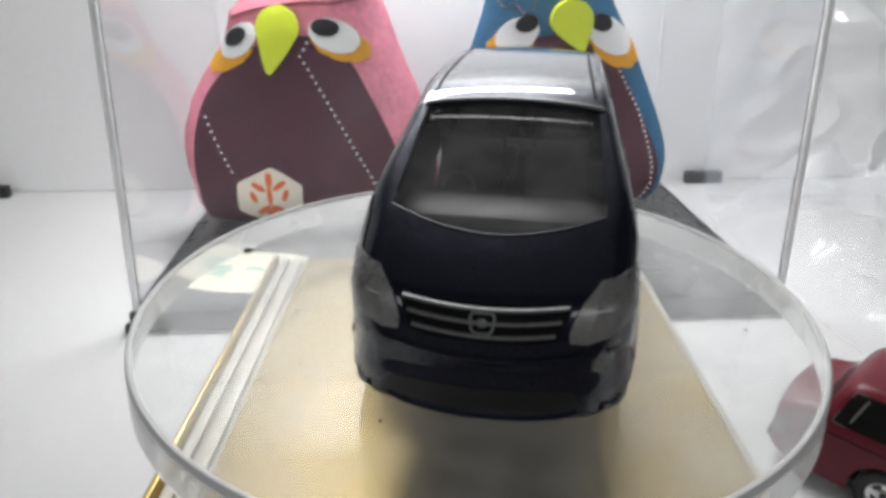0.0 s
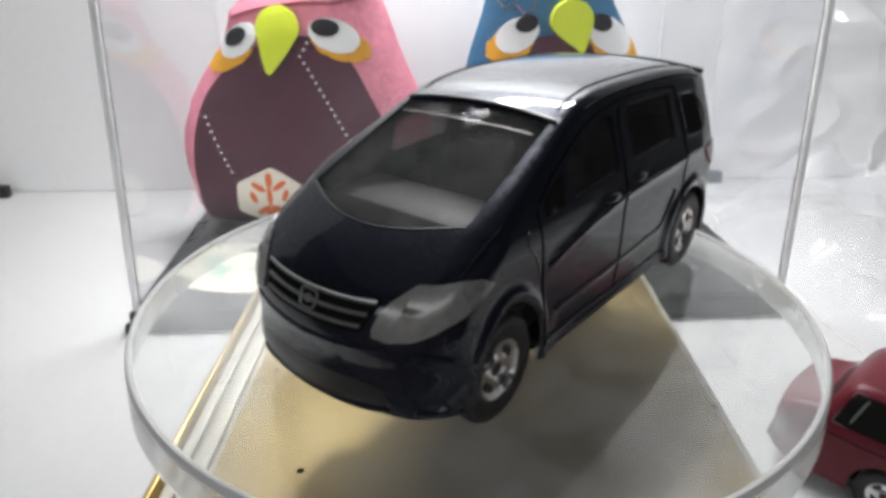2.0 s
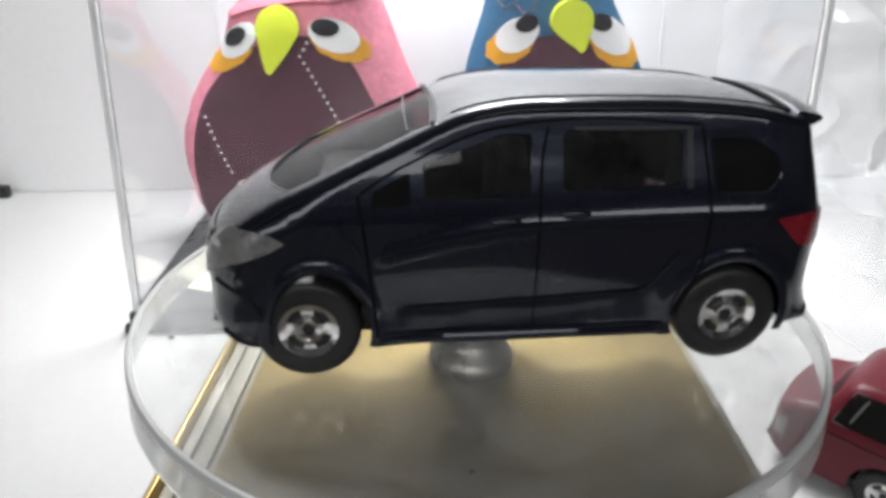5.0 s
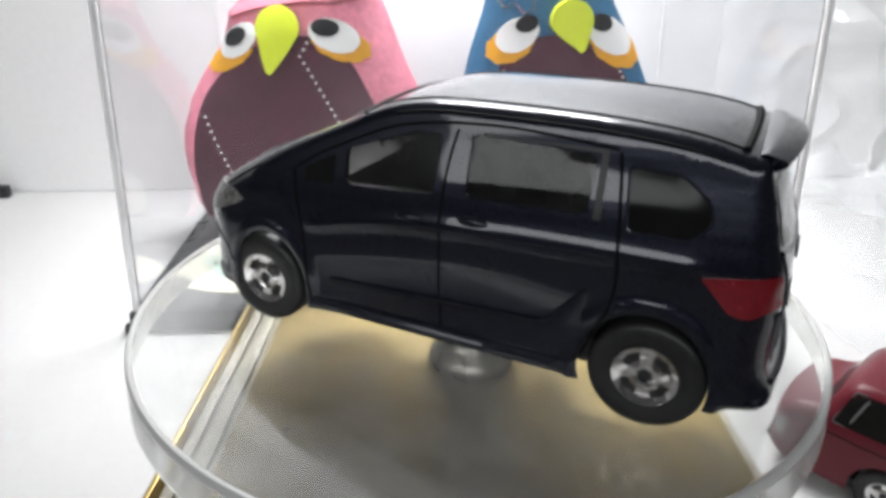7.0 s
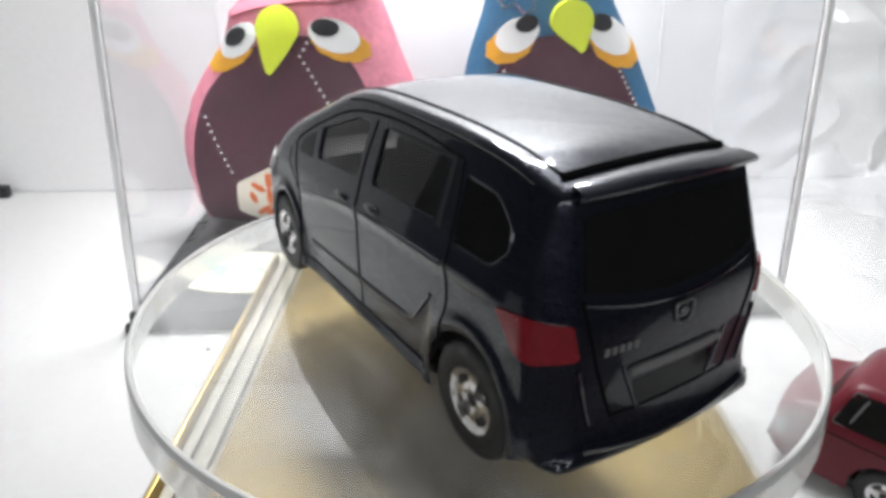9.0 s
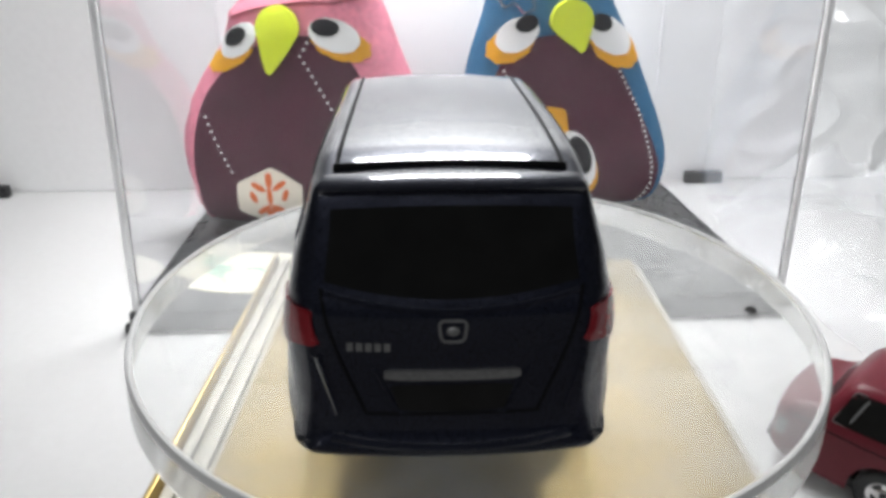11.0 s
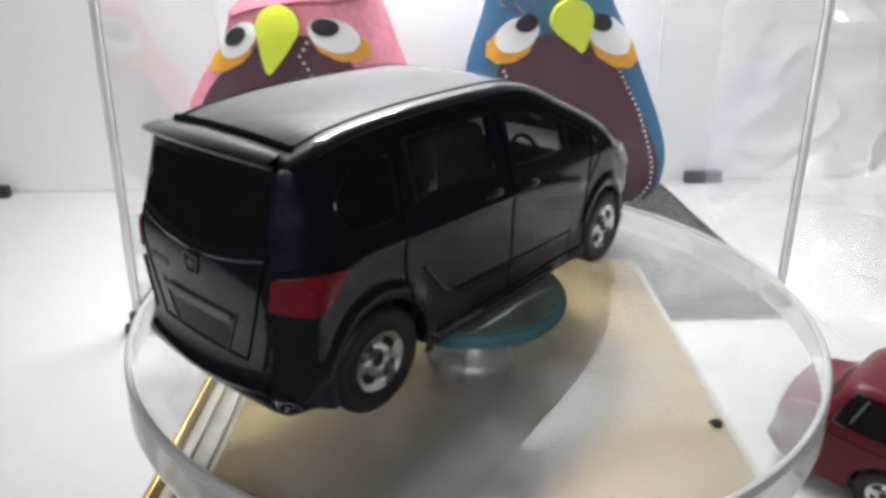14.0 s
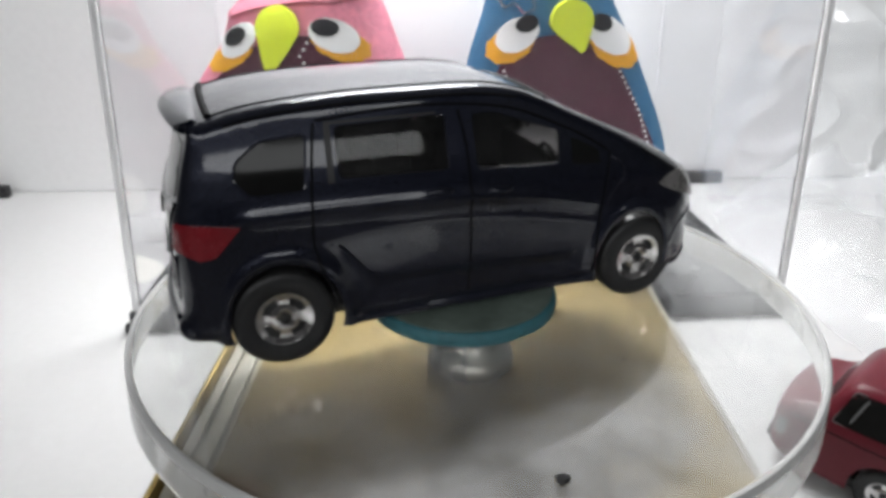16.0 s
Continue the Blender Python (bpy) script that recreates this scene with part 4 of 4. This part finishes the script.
def chick_patch(t, c):
    part("appliqued_scrap", c.patch([(27, 30), (33, 35), (38, 28), (46, 14), (40, 8), (28, 9)], 1.3), CREAM, t, "pale cotton scrap")
    part("appliqued_beak", c.patch(rounded([(27, 43), (36, 42), (38, 33), (30, 30)], 1.5, 3), 1.9, closed=False), OCHRE, t)
    part("appliqued_eye_rim", c.oval(41.6, 22.0, 6.4, 11.2, 20, 2.2), OCHRE, t, "ochre felt crescent")
    part("appliqued_eye", c.oval(40.8, 24.4, 6.2, 10.6, 20, 2.9), WHITEFELT, t)
    part("appliqued_pupil", c.oval(41.6, 26.6, 3.7, 6.8, 20, 3.6), BLACKFELT, t)
    bm = bmesh.new()
    tube(bm, [tuple(p) for p in c.front([(13, 76), (15, 73), (18, 74.5), (21, 71.5), (24, 73), (23, 77), (26, 82)], 2.4)], 0.35, 6)
    part("wire_loop", bm, CHROME, t, "bent wire loop")


display_case()
PINK = Cushion([(-78, 4.3), (-85, 9), (-89, 24), (-88, 37), (-81, 51), (-73, 62), (-69, 71), (-66, 74), (-52, 79), (-36, 86), (-27, 84), (-22, 74), (-16, 58), (-10, 44), (-6, 28), (-5, 12), (-10, 4.3), (-44, 4.1)], 47, 11, 17)
owl("plush_owl", "pink felt owl cushion with a dark plum belly", PINK, FELTPINK,
    [(-79, 6), (-84, 19), (-83, 32), (-79, 45), (-72, 54.5), (-64, 61), (-54, 65), (-42, 65.5), (-33, 59), (-26, 46), (-19.5, 32), (-15, 18), (-17, 6), (-48, 5.5)],
    teardrop(-53, 68.5, 6.3, -56, 55.3),
    [((-65.4, 64.5, 6.7, 3.9, 36), (-66.1, 65.6, 3.7, 2.2, 32), (-68.4, 59.9, 8.0, 3.3, 27)),
     ((-36.6, 66.1, 7.7, 4.6, -18), (-39.1, 68.5, 4.1, 2.4, -6), (-34.6, 63.3, 8.9, 4.5, -16))],
    [([(-43.5, 66), (-47.2, 60.2), (-26.5, 20)], 2.3), ([(-77.9, 41.9), (-71.6, 24.4)], 2.4)], flower_patch)
BLUE = Cushion([(12, 6.2), (5, 15), (2, 32), (4, 52), (9, 70), (14, 84), (30, 90), (46, 85), (52, 74), (60, 60), (67, 46), (73, 33), (76, 22), (74.5, 11), (67, 5.6), (40, 5.2)], 55, 11, 17)
owl("plush_owl", "blue felt owl cushion with a dark plum belly", BLUE, FELTBLUE,
    [(16, 8), (9.5, 20), (9.5, 40), (14, 55), (20, 62), (32, 65), (45, 62), (53.6, 54.5), (61.5, 41), (68.5, 28), (71.5, 18), (66, 8), (40, 6.8)],
    teardrop(35.6, 69.5, 6.6, 39, 60),
    [((19.2, 65.1, 7.0, 4.7, 31), (21.8, 68.6, 3.5, 2.5, 20), (17.2, 61.8, 7.8, 4.9, 26)),
     ((48.8, 64.8, 8.7, 4.9, -30), (45.4, 68.8, 3.7, 2.6, -12), (51.6, 60.9, 9.5, 5.5, -25))],
    [([(53.5, 53.5), (61, 41), (64.7, 32), (68.4, 21), (68.7, 15), (65.4, 8)], 2.1), ([(15.5, 54), (19, 46)], 1.9)], chick_patch)


def paper_tag():
    t = thing("paper_tag", "oval cream paper tag with green marks on the black base", "paper tag", CASE @ mm(-62, 14.5, 4.1, 0, 0, -5))
    bm = bmesh.new()
    lathe(bm, [(1.0, 0.0), (1.0, 0.3)], 48, m=Matrix.Diagonal((23, 13, 1, 1)))
    part("tag", bm, LABELPAPER, t)
    bm = bmesh.new()
    for x, y, w, h in ((-9, 2.5, 6, 1.4), (-8.5, 0.3, 7, 1.4), (-9, -2.0, 5, 1.4), (-7, -4.2, 3, 1.2), (1, 1.5, 5, 1.2), (8.5, 2.2, 4, 1.2), (7, 0.0, 8, 1.2)):
        box(bm, x - w / 2, x + w / 2, y - h / 2, y + h / 2, 0.28, 0.36)
    part("marks", bm, GREENINK, t, "pale green marks", smooth=False)


paper_tag()

# ---- red saloon model ----
SALOON = Shell([(-30, 3.0, 1.2), (-32.5, 3.6, 3.0), (-33.2, 7.0, 4.0), (-32.4, 10.6, 3.0), (-27, 12.4, 2.4), (-17, 13.6, 2.2), (-10, 19.8, 2.0), (-5.5, 22.6, 2.0),
               (4, 23.8, 2.2), (16, 23.9, 2.2), (26, 23.4, 2.2), (29.4, 21.8, 2.2), (32.6, 16.8, 2.4), (37.5, 15.2, 2.6), (40.0, 13.2, 2.6), (40.4, 8.0, 2.6), (40.2, 4.6, 2.4), (37.6, 3.0, 1.2)][::-1],
              12.6, 0.24, 12.5, 1.4, 1.6, (19, -19), 5.9, 3.2, 4.6)


def saloon():
    t = thing("toy_saloon", "dark red die-cast saloon model parked on the white sheet", "toy car", mm(95.0, 11.6, TABLE, 0, 0, 137))
    sh = SALOON
    wins = [rounded([(30.4, 15.2), (27.8, 22.0), (15.2, 22.4), (15.2, 15.2)], 0.6), rounded([(13.6, 15.1), (13.6, 22.4), (1.0, 22.3), (1.0, 14.9)], 0.6),
            rounded([(-0.6, 15.6), (-0.6, 21.6), (-5.0, 20.6), (-11.0, 15.8), (-11.0, 15.2)], 0.6)]
    sh.build("body", REDPAINT, t, [], [])
    for sign in (1, -1):
        for w in wins:
            part("side_window", sh.patch(w, sign, -0.05, 0.8), DARKGLASS, t, "smoky side window", normals=False)
            part("window_trim", sh.line(np.vstack([w, w[:1]]), sign, 0.11, -0.02, False), DULLSILVER, t, "thin dull silver window trim")
        part("quarter_bar", sh.line([(27.2, 16.4), (25.4, 21.4)], sign, 0.2, -0.08), DULLSILVER, t)
        for pts in ([(14.4, 20.6), (14.4, 4.0)], [(0.2, 20.6), (0.2, 4.0)], [(38.0, 13.0), (0, 12.4), (-31, 10.4)]):
            part("door_seam", sh.line(pts, sign, 0.14, 0.04), SEAM, t)
        tl = rounded([(37.6, 11.4), (39.6, 11.4), (40.0, 7.8), (38.0, 7.8)], 0.3)
        part("tail_light", sh.patch(tl, sign, -0.2, 0.6, 0.3), LAMP, t, "pale lamp block")
        for hx in (19, -19):
            wheel(t, hx, sign * 12.3, 4.8, 4.8, 4.0, sign)
    s0, s1 = s_at(sh, 29.9, 19.6), s_at(sh, 32.0, 16.0)
    part("rear_window", sh.patch(rounded([(s0, -0.9), (s0, 0.9), (s1, 0.95), (s1, -0.95)], 0.6), 0, -0.05, 0.8), DARKGLASS, t, normals=False)
    part("rear_bumper", sh.line([(s_at(sh, 40.3, 5.4), v) for v in np.linspace(-1, 1, 9)], 0, 0.9, 0.2), TRIM, t, "black rear bumper")
    bm = bmesh.new()
    box(bm, -29, 29, -10.5, 10.5, 2.4, 4.6, 0.3)
    part("chassis", bm, TRIM, t)


saloon()

# ---- crumpled clear bag ----


def film(name, label, x0, x1, y0, y1, lift, tall, seed, m):
    bm = bmesh.new()
    nx, ny = 170, 120
    grid = []
    for j in range(ny + 1):
        row = []
        for i in range(nx + 1):
            u, w = i / nx, j / ny
            x, y = x0 + (x1 - x0) * u, y0 + (y1 - y0) * w
            edge = min(1.0, 6 * min(u, 1 - u, w, 1 - w))
            f = 1.0 - abs(noise.noise((x * 0.022, y * 0.022, seed)))
            g = 1.0 - abs(noise.noise((x * 0.06, y * 0.06, seed + 5)))
            k = noise.noise((x * 0.15, y * 0.15, seed + 9))
            c = (1.0 - abs(noise.noise((x * 0.045 + 0.03 * y, y * 0.10, seed + 14)))) ** 9
            h = edge * (lift + 0.05 * tall * c + tall * (f ** 3) + 0.38 * tall * g ** 4 + 0.10 * tall * k)
            row.append(bm.verts.new((x + 4 * noise.noise((x * 0.05, y * 0.05, seed + 2)), y + 4 * noise.noise((x * 0.05, y * 0.05, seed + 3)), max(0.3, h))))
        grid.append(row)
    for j in range(ny):
        for i in range(nx):
            bm.faces.new((grid[j][i], grid[j][i + 1], grid[j + 1][i + 1], grid[j + 1][i]))
    ob = part(name, bm, BAG, None)
    ob.matrix_world = m
    seam = bmesh.new()
    tube(seam, [(x0 + (x1 - x0) * k / 40, y0 + 1.2 + 0.6 * math.sin(k), 0.9 + 0.4 * math.sin(k * 1.7)) for k in range(41)], 0.5, 6)
    part("seam", seam, BAG, ob, "welded edge of the bag")
    return tagged(ob, label, "plastic bag")


film("plastic_bag", "crumpled clear plastic bag lying on the white sheet", 0, 190, 0, 105, 3, 28, 1.3, mm(97, 62, TABLE, 0, 0, 4))
film("plastic_bag", "crumpled clear plastic bag leaning against the white board", 0, 120, 0, 80, 2, 14, 7.7, mm(92, 178, TABLE + 1, 78, 0, 6))


def dark_strip():
    # Added dark bars: left, shaded gap at the board's foot; right, a dark band.
    for x, y, w in ((98, 204, 16), (-200, 166, 30)):
        bm = bmesh.new()
        box(bm, -w / 2, w / 2, -2, 2, 0, 5, 0.8)
        ob = part("dark_bar", bm, BLACKBASE, None)
        ob.matrix_world = mm(x, y, TABLE, 0, 0, TURN)
        tagged(ob, "short dark bar put in for the dark gap at the foot of the board", "strip", "foam strips")


dark_strip()


# ---- motion: the plate and the van on it turn together ----
HEADINGS = [(0.0, -97.06), (0.5, -104.44), (1.0, -113.0), (1.5, -120.5), (2.0, -126.7), (2.5, -134.26), (3.0, -141.89), (3.5, -149.6), (4.0, -157.2),
            (5.0, -172.4), (6.0, -187.8), (6.5, -195.6), (7.0, -203.7), (7.5, -212.1), (8.0, -219.9), (8.5, -227.5), (9.0, -234.98), (10.0, -249.8), (11.0, -264.7),
            (11.5, -272.15), (12.0, -279.4), (12.5, -286.5), (13.0, -293.2), (13.5, -300.1), (14.0, -307.2), (14.5, -314.3), (15.0, -321.6), (15.5, -328.9), (16.0, -336.04)]


def motions():
    walk(PLATE, [(t, pose(0, 0, 0, 0, 0, h)) for t, h in HEADINGS])
    walk(VAN_CAR, [(t, pose(0, 0, 0, 0, 0, h) @ mm(-3.0, 4.6, 0.02)) for t, h in HEADINGS])


motions()
